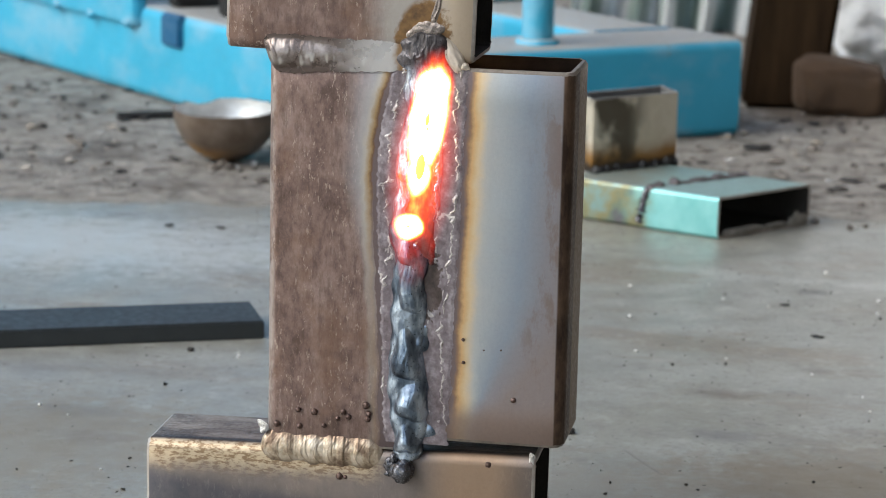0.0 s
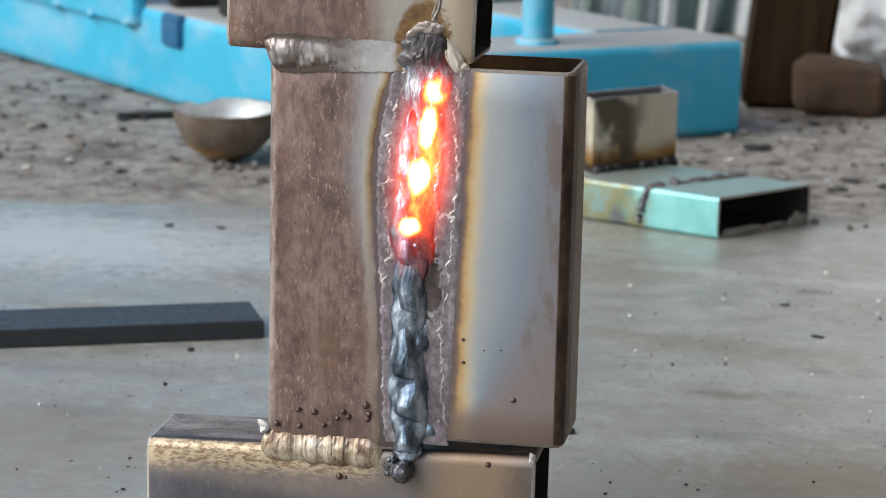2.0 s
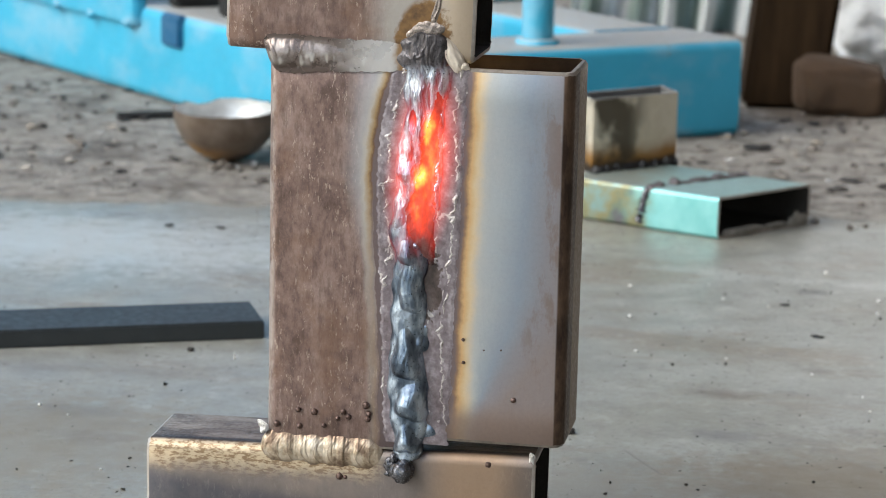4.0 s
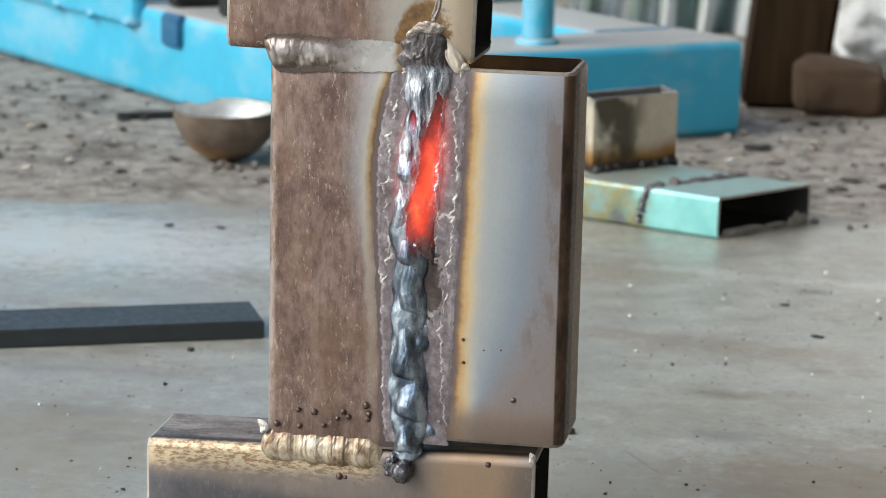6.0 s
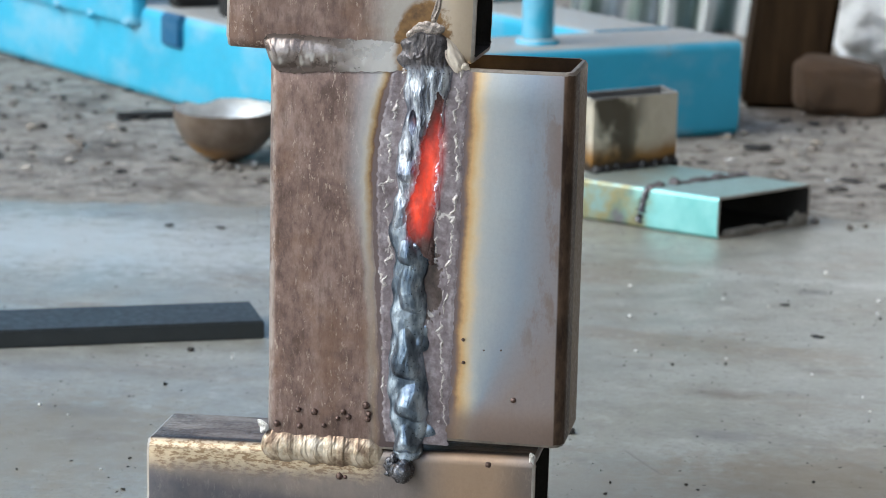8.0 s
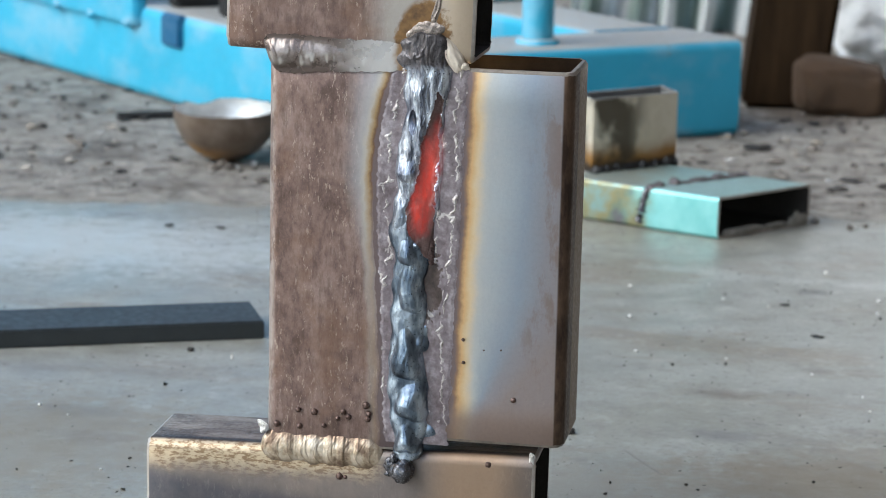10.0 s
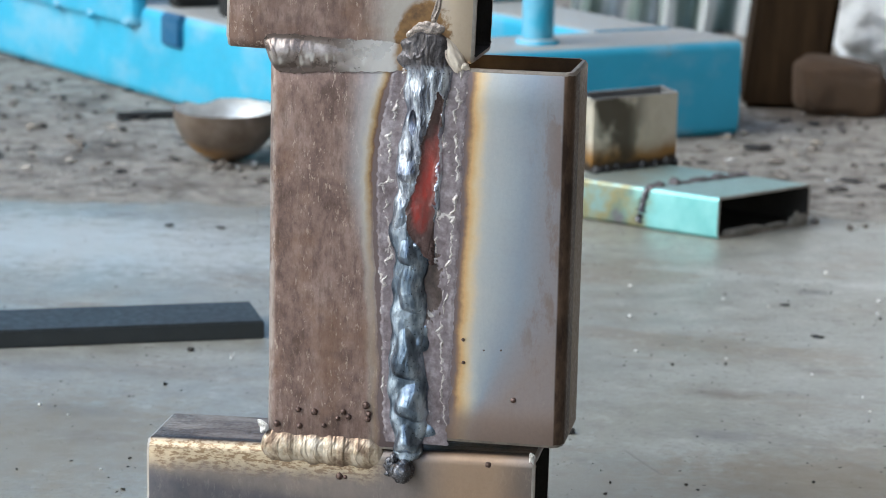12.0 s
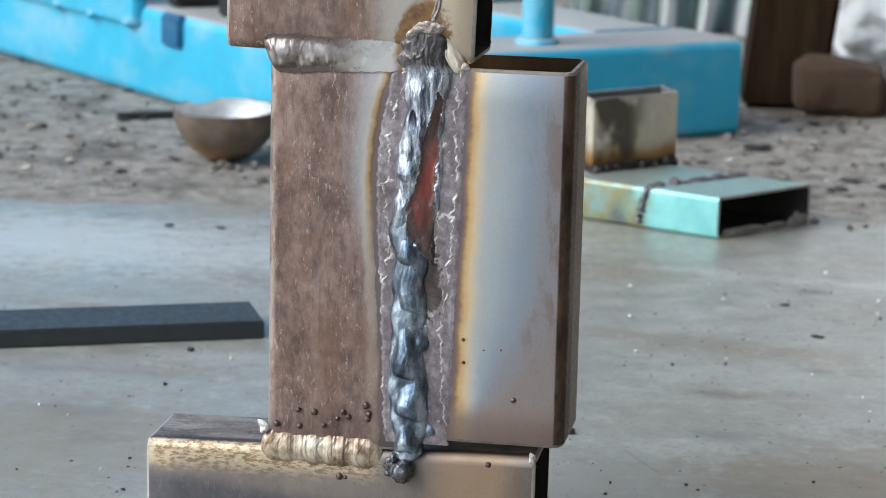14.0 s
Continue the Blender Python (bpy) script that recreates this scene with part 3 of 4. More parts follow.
def skin_row(z):
    left, right = through_points(SKIN_LEFT, z), through_points(SKIN_RIGHT, z)
    left += 0.0009 + 0.0009 * noise.fractal(Vector((3.0, 0.0, z * 260)), 0.8, 2.0, 4)
    right -= 0.0007 + 0.0008 * noise.fractal(Vector((7.0, 0.0, z * 260)), 0.8, 2.0, 4)
    lines = []
    for i, table in enumerate(PALE_LINES):
        c = through_points(table, z) + 0.0011 * noise.fractal(Vector((i * 9.0, 8.0, z * 300)), 0.85, 2.0, 5)
        lines.append((c, 0.00060 * max(0.0, 0.40 + 1.8 * noise.noise(Vector((i * 5.0, 3.0, z * 260)))) * min(1.0, max(0.0, (z - table[0][0]) / 0.004))))

    def at(x):
        edge = min(x - left, right - x)
        if edge < -0.0002:
            return -0.001, 0
        n2 = noise.fractal(Vector((x * 620, 2.0, z * 520)), 0.75, 2.0, 5)
        h = 0.00008 + min(1.0, max(0.0, edge / 0.0006)) * (0.00014 + 0.00007 * n2)
        if math.hypot((x - 0.0438) / 0.0030, (z - 0.0835) / 0.0085) + 0.5 * n2 < 0.85:
            return h * 0.7 + 0.00003, 2
        slot = 0
        for c, w in lines:
            d = abs(x - c) / (w + 1e-7)
            much = 1 - d * 0.75 + 0.9 * n2
            if d < 2.2 and much > 0.5:
                h += 0.00030 * min(1.0, much - 0.4)
                slot = 1
        big = noise.fractal(Vector((x * 420, 6.0, z * 300)), 0.8, 2.0, 4)
        if big > 0.78:
            h += 0.0002 * (big - 0.78)
            slot = max(slot, 1)
        return max(h, 0.00003), slot
    return at


SEAM = seam_material("fresh_weld_metal", False)
FURROW_SLAG = seam_material("red_brown_slag", True)
MAUVE = skin_material("mauve_slag_skin", (0.115, 0.090, 0.096), (0.205, 0.172, 0.185), (0.35, 0.315, 0.335), 0.42)
PALE_SLAG = skin_material("pale_slag_crust", (0.30, 0.27, 0.265), (0.46, 0.42, 0.41), (0.66, 0.62, 0.60), 0.55)
DARK_SLAG = skin_material("dark_brown_slag", (0.045, 0.033, 0.030), (0.085, 0.062, 0.055), (0.15, 0.115, 0.105), 0.4)
sheet("slag_skin", 0.0268, 0.0540, 0.0405, 0.1408, 230, 860, skin_row, (MAUVE, PALE_SLAG, DARK_SLAG), "thin mauve slag skin with pale broken crust")
sheet("weld_seam", 0.0318, 0.0486, 0.0350, 0.1502, 160, 1000, seam_row, (SEAM, FURROW_SLAG), "lumpy blue-grey upright weld seam, red-hot above")


def ripple_material(name, lo, hi, dark, zc, rad, pitch, fan, groove):
    """Weld metal with a darker line in each ripple."""
    n = Nodes(name)
    x, y, z = n.axes()
    a, b = n.noise(170, 4, 0.6), n.noise(1300, 4, 0.7)
    t = n.math("MINIMUM", n.math("ABSOLUTE", n.math("DIVIDE", n.math("SUBTRACT", z, zc), rad)), 1.0)
    bow = n.math("MULTIPLY", n.math("SUBTRACT", 1.0, n.math("POWER", t, 2.0)), fan)
    ph = n.math("FRACT", n.math("ADD", n.math("ADD", n.math("DIVIDE", x, pitch), bow), n.math("MULTIPLY", n.noise(150, 3, 0.5), 0.5)))
    col = n.ramp(a, (0.36, dark), (0.48, lo), (0.62, hi))
    line = n.math("MULTIPLY", n.span(ph, 0.16, 0.02), n.span(t, 1.0, 0.7))
    col = n.mix(n.math("MULTIPLY", line, groove), col, dark)
    col = n.mix(n.span(t, 0.35, 0.9), col, dark)
    if fan < 0:
        # ripple highlights painted as pale streaks along the lower half
        rip = n.noise(1.0, 2, 0.5, n.scaled(330, 330, 110))
        col = n.mix(n.math("MULTIPLY", n.span(rip, 0.55, 0.66), n.span(z, 0.1436, 0.1412)), col, (0.66, 0.62, 0.58))
        col = n.mix(n.span(t, 0.5, 0.95), col, dark)
        col = n.mix(n.math("MULTIPLY", n.span(x, 0.016, 0.030), 0.92), col, (0.56, 0.54, 0.53))
    if fan < 0:
        col = n.mix(n.span(n.math("ADD", x, n.math("MULTIPLY", n.math("SUBTRACT", a, 0.5), 0.006)), 0.0325, 0.0350), col, (0.27, 0.165, 0.085))
    n.bump((b, 0.00004 if fan > 0 else 0.000008), (n.math("MULTIPLY", ph, n.span(t, 1.0, 0.6)), 0.0002 * groove), (n.math("MULTIPLY", n.math("PINGPONG", ph, 0.11), n.span(t, 1.0, 0.5)), 0.0005 * groove), (a, 0.00008))
    return n.done(col, n.span(b, 0.3, 0.7, 0.30, 0.48) if fan > 0 else n.span(a, 0.3, 0.7, 0.22, 0.38), 0.7 if fan > 0 else 0.55)


def ripple_weld(x0, x1, zc, slope, rad, lift, pitch, fan, seed):
    """A fillet weld along x: crescents laid one over another, feathering out above and below."""
    nu, nv = 260, 30
    bm = bmesh.new()
    rows = []
    for i in range(nu + 1):
        x = x0 + (x1 - x0) * i / nu
        end = max(0.0, min(1.0, (x - x0) / (rad * 0.8), (x1 - x) / (rad * 0.8)))
        r0 = rad * math.sqrt(max(0.02, 1 - (1 - end) ** 2))
        r0 *= 1 + 0.10 * noise.noise(Vector((x * 170, seed, 0))) + 0.10 * noise.fractal(Vector((x * 420, seed, 4)), 0.8, 2.0, 3)
        row = []
        for j in range(nv + 1):
            t = -1 + 2 * j / nv
            hump = (1 - t * t) ** (0.9 if fan > 0 else 1.5)
            ph = x / pitch + fan * (1 - t * t) + 0.35 * noise.noise(Vector((x * 150, seed, t)))
            saw = ph - math.floor(ph)
            big = noise.noise(Vector((x * 260, seed * 2.0, t * 1.5)))
            k = 1 + 0.10 * big + (0.08 if fan > 0 else 0.05) * (saw - 0.5) + 0.05 * noise.noise(Vector((x * 900, t * 6, seed)))
            row.append(bm.verts.new((x, 0.0006 - lift * r0 * hump * k, zc + slope * (x - x0) + r0 * t * (1 + 0.06 * big))))
        rows.append(row)
    for a, b in zip(rows, rows[1:]):
        for i in range(nv):
            bm.faces.new((a[i], b[i], b[i + 1], a[i + 1]))
    bmesh.ops.recalc_face_normals(bm, faces=bm.faces)
    return bm


GOLD = ripple_material("bronze_weld_metal", (0.44, 0.35, 0.255), (0.70, 0.61, 0.49), (0.17, 0.115, 0.08), 0.0365, 0.0052, 0.0036, 1.0, 0.45)
SILVER = ripple_material("silver_brown_weld_metal", (0.20, 0.158, 0.140), (0.40, 0.350, 0.325), (0.115, 0.085, 0.072), 0.1427, 0.0052, 0.0030, -0.9, 0.05)
smooth(part("fillet_weld", ripple_weld(-0.0015, 0.0318, 0.0366, -0.01, 0.0050, 0.36, 0.0036, 1.0, 3), GOLD, joint, "straw-coloured rippled fillet weld"), 70)


def smeared_weld():
    """The upper fillet: a broad smear that fills the step between the upper tube and the upright; its free end curls over the corner."""
    nu, nv = 240, 34
    bm = bmesh.new()
    rows = []
    for i in range(-2, nu + 1):
        s = max(0, i) / nu
        row = []
        for j in range(nv + 1):
            t = -1 + 2 * j / nv
            edge = 0.0004 - 0.0026 * max(0.0, (t + 0.6) / 1.6) ** 1.3 + 0.0026 * max(0.0, (-t - 0.25) / 0.75) ** 2 + 0.0024 * max(0.0, (t - 0.5) / 0.5) ** 2
            x = edge + (0.0375 - edge) * s
            wide = 0.0051 * (1 + 0.10 * noise.noise(Vector((x * 160, 2.0, 0))) + 0.09 * noise.fractal(Vector((x * 520, 11.0, 0.3 * (t > 0))), 0.8, 2.0, 3)) * (1 - 0.30 * s)
            hump = max(0.0, 1 - t * t) ** 1.7 * min(1.0, 0.25 + (x - edge) / 0.0022)
            ph = x / 0.0030 - 0.9 * (1 - t * t) + 0.8 * noise.noise(Vector((x * 150, 7.0, t)))
            saw = ph - math.floor(ph)
            k = 1 + 0.20 * noise.noise(Vector((x * 170, 4.0, t * 1.0))) + 0.09 * (saw - 0.5) * max(0.0, 1 - 1.6 * s)
            y = 0.0001 - 0.0024 * hump * k * max(0.15, 1 - 1.35 * s)
            y = min(y, -0.0004) if i >= 0 else 0.003 * -i
            row.append(bm.verts.new((x, y, 0.1423 + 0.012 * x + wide * t + 0.0004 * noise.noise(Vector((x * 500, 3.0, t))))))
        rows.append(row)
    for a, b in zip(rows, rows[1:]):
        for i in range(nv):
            bm.faces.new((a[i], b[i], b[i + 1], a[i + 1]))
    bmesh.ops.recalc_face_normals(bm, faces=bm.faces)
    return bm


smooth(part("fillet_weld", smeared_weld(), SILVER, joint, "silver-brown smeared fillet weld"), 70)


DARK_BALL = plain_material("dark_weld_spatter", (0.035, 0.036, 0.040), (0.20, 0.20, 0.22), 0.20, 0.8, 300, 0.00008)
BROWN_BALL = plain_material("brown_weld_spatter", (0.05, 0.03, 0.025), (0.14, 0.09, 0.075), 0.4, 0.5, 500, 0.00005)
BRIGHT = plain_material("bright_burr_steel", (0.30, 0.29, 0.28), (0.62, 0.60, 0.57), 0.35, 0.7, 300, 0.0002)

bm = bmesh.new()
lump(bm, (0.0376, -0.0030, 0.0334), (0.0031, 0.0028, 0.0031), 4, 4, 0.22)
smooth(part("slag_drop", bm, DARK_BALL, joint, "round dark solidified drop"), 80)

for at, size, seed in (((0.0338, -0.0006, 0.0342), (0.0016, 0.0012, 0.0019), 6), ((0.0349, -0.0012, 0.0362), (0.0011, 0.0010, 0.0013), 7), ((0.0333, -0.0006, 0.0318), (0.0009, 0.0008, 0.0007), 9)):
    bm = bmesh.new()
    lump(bm, at, size, seed, 3, 0.5)
    smooth(part("slag_scrap", bm, DARK_BALL, joint, "small dark scrap of slag"), 80)

ball = None
for i, (x, z, r) in enumerate([(0.0030, 0.0432, 0.9), (0.0088, 0.0475, 0.75), (0.0131, 0.0472, 0.9), (0.0210, 0.0478, 0.8), (0.0224, 0.0464, 0.75), (0.0271, 0.0499, 1.0), (0.0279, 0.0476, 0.8),
                               (0.0276, 0.0462, 0.8), (0.0092, 0.0430, 0.8), (0.0158, 0.0436, 0.7), (0.0202, 0.0300, 1.0), (0.0218, 0.0299, 0.6), (0.0601, 0.0362, 0.8), (0.0662, 0.0541, 0.7), (0.0581, 0.0670, 0.25), (0.0626, 0.0673, 0.25), (0.0526, 0.0695, 0.45), (0.0528, 0.0634, 0.45), (0.0195, 0.0458, 0.6)]):
    if ball is None:
        bm = bmesh.new()
        lump(bm, (0, 0, 0), (0.001, 0.0008, 0.001), 2, 3, 0.2)
        ball = smooth(part("spatter_ball", bm, BROWN_BALL, joint), 80)
        b = ball
    else:
        b = new("spatter_ball", ball.data)
        b.parent = joint
    b.matrix_basis = Matrix.Translation((x, -0.0003, z)) @ Matrix.Rotation(i * 1.3, 4, "Y") @ Matrix.Diagonal((r, r, r, 1))


def burr(at, size, seed):
    """A torn burr: thin bent blades that spread from one root."""
    rnd = random.Random(seed)
    bm = bmesh.new()
    for i in range(7):
        far = rnd.uniform(0.35, 1.0)
        tip = Vector((rnd.uniform(-1, 0.3) * size[0], rnd.uniform(-1, 0.2) * size[1], rnd.uniform(-1, 1) * size[2])) * far
        bend = Vector((rnd.uniform(-1, 1), rnd.uniform(-1, 1), rnd.uniform(-1, 1))) * size[0] * 0.3
        side = tip.cross(Vector((0.2, 1, 0.1))).normalized()
        deep = tip.cross(side).normalized()
        rows = []
        for k in range(5):
            f = k / 4
            c = Vector(at) + tip * f + bend * f * f
            w = size[0] * (0.42 * (1 - f) ** 0.6 + 0.06) * (1 + 0.5 * noise.noise(Vector((seed + i, f * 4, 0))))
            rows.append([bm.verts.new(c + side * (w * math.cos(q)) + deep * (0.4 * w * math.sin(q))) for q in [j * math.tau / 6 for j in range(6)]])
        for u, v in zip(rows, rows[1:]):
            for j in range(6):
                bm.faces.new((u[j], u[(j + 1) % 6], v[(j + 1) % 6], v[j]))
        bm.faces.new(rows[-1])
    bmesh.ops.recalc_face_normals(bm, faces=bm.faces)
    return smooth(part("burr", bm, BRIGHT, joint, "bright torn burr"), 50)


burr((-0.0004, 0.0002, 0.0418), (0.0030, 0.0014, 0.0034), 11)
burr((0.0716, -0.0002, 0.0395), (0.0017, 0.0010, 0.0034), 12)


def smear(name, at, size, tilt, seed, material, label):
    """A frozen run of melted steel: folded and smooth, thinner at its edge."""
    bm = bmesh.new()
    turn = Matrix.Rotation(radians(tilt), 3, "Y")
    for v in bmesh.ops.create_icosphere(bm, subdivisions=5, radius=1.0)["verts"]:
        c = v.co.copy()
        k = 1 + 0.30 * noise.noise(c * 1.1 + Vector((seed, 0, 0))) + 0.13 * noise.noise(Vector((c.x * 4.5, seed, c.z * 1.6)))
        fold = 1 + 0.18 * math.sin(c.x * 6 + 3 * noise.noise(c * 1.5 + Vector((seed, 4, 0))))
        v.co = Vector(at) + turn @ Vector((c.x * size[0] * k, c.y * size[1] * fold, c.z * size[2] * k))
    return smooth(part(name, bm, material, joint, label), 80)


CREAM = plain_material("cream_melted_steel", (0.52, 0.45, 0.37), (0.70, 0.63, 0.54), 0.45, 0.10, 120, 0.0001)
GREY_SCAR = plain_material("grey_melted_steel", (0.12, 0.095, 0.08), (0.40, 0.35, 0.315), 0.34, 0.6, 260, 0.00015)
smear("melted_lip", (0.0480, -0.0002, 0.1440), (0.0021, 0.0014, 0.0048), -28, 13, CREAM, "pale melted lip of the upper tube")
smear("melted_lip", (0.0506, 0.0004, 0.1412), (0.0020, 0.0012, 0.0011), 15, 17, CREAM, "pale melted lip of the upper tube")
smear("melted_scar", (0.0410, 0.0000, 0.1496), (0.0050, 0.0008, 0.0025), -8, 19, GREY_SCAR, "grey folded scar above the seam")
smear("slag_drip", (0.0437, 0.0002, 0.1550), (0.0010, 0.0005, 0.0048), 14, 15, GREY_SCAR, "thin drip of slag")

# ---- the blue machine frame behind ----
BLUE = painted_material("blue_paint", (0.042, 0.385, 0.585), (0.20, 0.22, 0.23))
e1 = Vector((0.175, 0.1354, 0)).normalized()
e2 = Vector((-0.296, 0.292, 0)).normalized()
A = Vector((-0.1017, 0.6069, 0))
HB, WB = 0.052, 0.055
frame_base = thing("machine_base", Matrix.Translation(A), "sky-blue painted steel machine base frame with dusty top", "machine base")


def beam(name, p0, along, inward, length):
    def shape(u, v, s):
        return p0 + along * s + inward * u + Vector((0, 0, v))
    return smooth(part(name, hollow(WB, HB, length, 0.006, 0.003, shape), (BLUE, BLUE, BLUE), frame_base))


LAB = 0.2215
beam("beam", Vector((0, 0, 0)), e1, e2, LAB)
beam("beam", e2 * (WB + 0.0005), e2, e1, 0.62)
beam("beam", e1 * (LAB - WB) + e2 * (WB + 0.0005), e2, e1, 0.62)

# foot plates, post and fittings of the blue machine
DEEP_BLUE = painted_material("recess_shade_blue", (0.008, 0.10, 0.22), (0.03, 0.06, 0.09), False)
DULL = plain_material("black_iron", (0.010, 0.010, 0.010), (0.03, 0.03, 0.03), 0.5, 0.3, 40)


def on_frame(e1v, e2v, z):
    return e1 * e1v + e2 * e2v + Vector((0, 0, z))


def skew_box(name, lo, hi, material, label="", bevel=0.0015):
    """A block set square to the frame's beams."""
    bm = bmesh.new()
    box(bm, lo, hi, bevel)
    for v in bm.verts:
        v.co = on_frame(*v.co)
    bmesh.ops.recalc_face_normals(bm, faces=bm.faces)
    return part(name, bm, material, frame_base, label)


skew_box("side_plate", (-0.004, 0.232, 0.040), (0.004, 0.60, 0.130), BLUE)
# a recess's shade, made as a thin dark blue plate
skew_box("recess_shade", (-0.003, 0.1835, 0.033), (0.003, 0.2045, 0.0515), DEEP_BLUE, "dark blue plate standing in for a shaded recess")
# black sheet added to stand in for the dark between the beams
skew_box("shade_sheet", (WB + 0.001, WB + 0.002, 0.012), (LAB - WB - 0.001, 0.298, 0.018), DULL, "added black sheet for the shade inside the frame")
skew_box("cross_beam", (WB + 0.001, 0.30, 0.002), (LAB - WB - 0.001, 0.35, HB), BLUE)
skew_box("upright_plate", (LAB - WB + 0.004, 0.185, HB), (LAB - 0.004, 0.60, 0.115), painted_material("teal_paint", (0.03, 0.24, 0.33), (0.10, 0.16, 0.18)))
skew_box("clamp_block", (0.012, 0.212, HB), (0.050, 0.225, 0.10), DULL, "black iron block")
skew_box("clamp_block", (0.016, 0.150, HB), (0.046, 0.176, 0.085), DULL, "black iron block")
bm = bmesh.new()
bmesh.ops.create_cone(bm, cap_ends=True, segments=40, radius1=0.0083, radius2=0.0083, depth=0.30)
bmesh.ops.translate(bm, verts=bm.verts, vec=Vector((-0.0290, 0.6905, HB + 0.15)) - A)
smooth(part("post", bm, BLUE, frame_base))
bm = bmesh.new()
rows = []
for i in range(48):
    a = i * math.tau / 48
    c = Vector((-0.0290 + 0.0085 * math.cos(a), 0.6905 + 0.0085 * math.sin(a), HB)) - A
    w = 0.0028 * (1 + 0.35 * noise.noise(Vector((math.cos(a) * 3, math.sin(a) * 3, 1))))
    rows.append([bm.verts.new(c + Vector((math.cos(a) * math.cos(j), math.sin(a) * math.cos(j), math.sin(j))) * w) for j in [k * math.tau / 10 for k in range(10)]])
for u, v in zip(rows, rows[1:] + rows[:1]):
    for j in range(10):
        bm.faces.new((u[j], u[(j + 1) % 10], v[(j + 1) % 10], v[j]))
bmesh.ops.recalc_face_normals(bm, faces=bm.faces)
smooth(part("weld_collar", bm, BLUE, frame_base), 80)
rnd = random.Random(5)
for i in range(3):
    bm = bmesh.new()
    s = 0.236 + 0.042 * i + rnd.uniform(-0.008, 0.012)
    lump(bm, on_frame(-0.004, s, 0.041), (0.003, 0.004, 0.0025), i, 2, 0.3, 0.8)
    smooth(part("weld_tack", bm, BLUE, frame_base), 80)

# ---- black flat bar ----
BLACK = plain_material("black_bar_steel", (0.016, 0.020, 0.022), (0.030, 0.036, 0.039), 0.55, 0.0, 45, 0.0002)
bm = bmesh.new()
box(bm, (-0.30, 0, 0), (0, 0.0316, 0.0067), 0.0006)
bar = part("flat_bar", bm, BLACK, None)
bar.matrix_world = Matrix.Translation((-0.0633, 0.2499, 0)) @ Matrix.Rotation(math.atan2(0.0389, 0.0871), 4, "Z")
tagged(bar, "black flat steel bar lying on the concrete", "steel bar")


# ---- steel half-sphere ----
def bowl_material():
    n = Nodes("rusty_bowl_steel")
    x, y, z = n.axes()
    a, b = n.noise(90, 5, 0.6), n.noise(600, 4, 0.7)
    col = n.ramp(a, (0.3, (0.12, 0.085, 0.06)), (0.55, (0.20, 0.155, 0.12)), (0.75, (0.27, 0.225, 0.19)))
    rust = n.math("MULTIPLY", n.span(n.math("ADD", z, n.math("MULTIPLY", a, -0.012)), 0.006, 0.0), n.span(x, 0.014, -0.010))
    col = n.mix(rust, col, (0.36, 0.19, 0.055))
    n.bump((b, 0.0001), (a, 0.0003))
    return n.done(col, n.span(b, 0.3, 0.7, 0.38, 0.55), 0.45)


bm = bmesh.new()
R = 0.0262
prof = [(R * math.sin(radians(a)), R - R * math.cos(radians(a))) for a in range(0, 91, 5)]
prof += [(q * (R - 0.0016) / R, 0.0016 + (zz) * (R - 0.0016) / R) for q, zz in reversed(prof)]
SEG = 72
rows = []
rnd = random.Random(8)
for q, zz in prof:
    rows.append([bm.verts.new((q * math.cos(k * math.tau / SEG), q * math.sin(k * math.tau / SEG), zz)) for k in range(SEG)] if q > 1e-6 else [bm.verts.new((0, 0, zz))])
for a, b in zip(rows, rows[1:]):
    for k in range(SEG):
        q = [a[k % len(a)], a[(k + 1) % len(a)], b[(k + 1) % len(b)], b[k % len(b)]]
        bm.faces.new(list(dict.fromkeys(q)))
for v in bm.verts:
    if v.co.z > R - 0.0004:
        ang = math.atan2(v.co.y, v.co.x)
        v.co.z += 0.0006 * noise.noise(Vector((ang * 4, 0, 3)))
        if 1.9 < ang < 2.7:
            v.co.z -= 0.0028 * math.sin((ang - 1.9) / 0.8 * math.pi) ** 2
bmesh.ops.recalc_face_normals(bm, faces=bm.faces)
for f in bm.faces:
    c = f.calc_center_median()
    if (c - Vector((0, 0, R))).length < R - 0.0010 and c.z < R - 0.0006:
        f.material_index = 1
# the inside's gleam is put into its paler colour
bowl = smooth(part("half_sphere_bowl", bm, (bowl_material(), plain_material("gleam_bowl_inside", (0.50, 0.50, 0.48), (0.85, 0.86, 0.86), 0.40, 0.5, 45, 0.0001)), None), 50)
bowl.matrix_world = pose(-0.1695, 0.5925, 0, 2, 0, 0)
tagged(bowl, "rusty brown hollow steel half-sphere with a nicked rim", "steel bowl")

# ---- welded pair of green tubes ----
pair = thing("welded_corner_sample", Matrix.Translation((0.0839, 0.4698, 0)), "pale green flat tube with a short scorched tube welded on it", "steel sample")


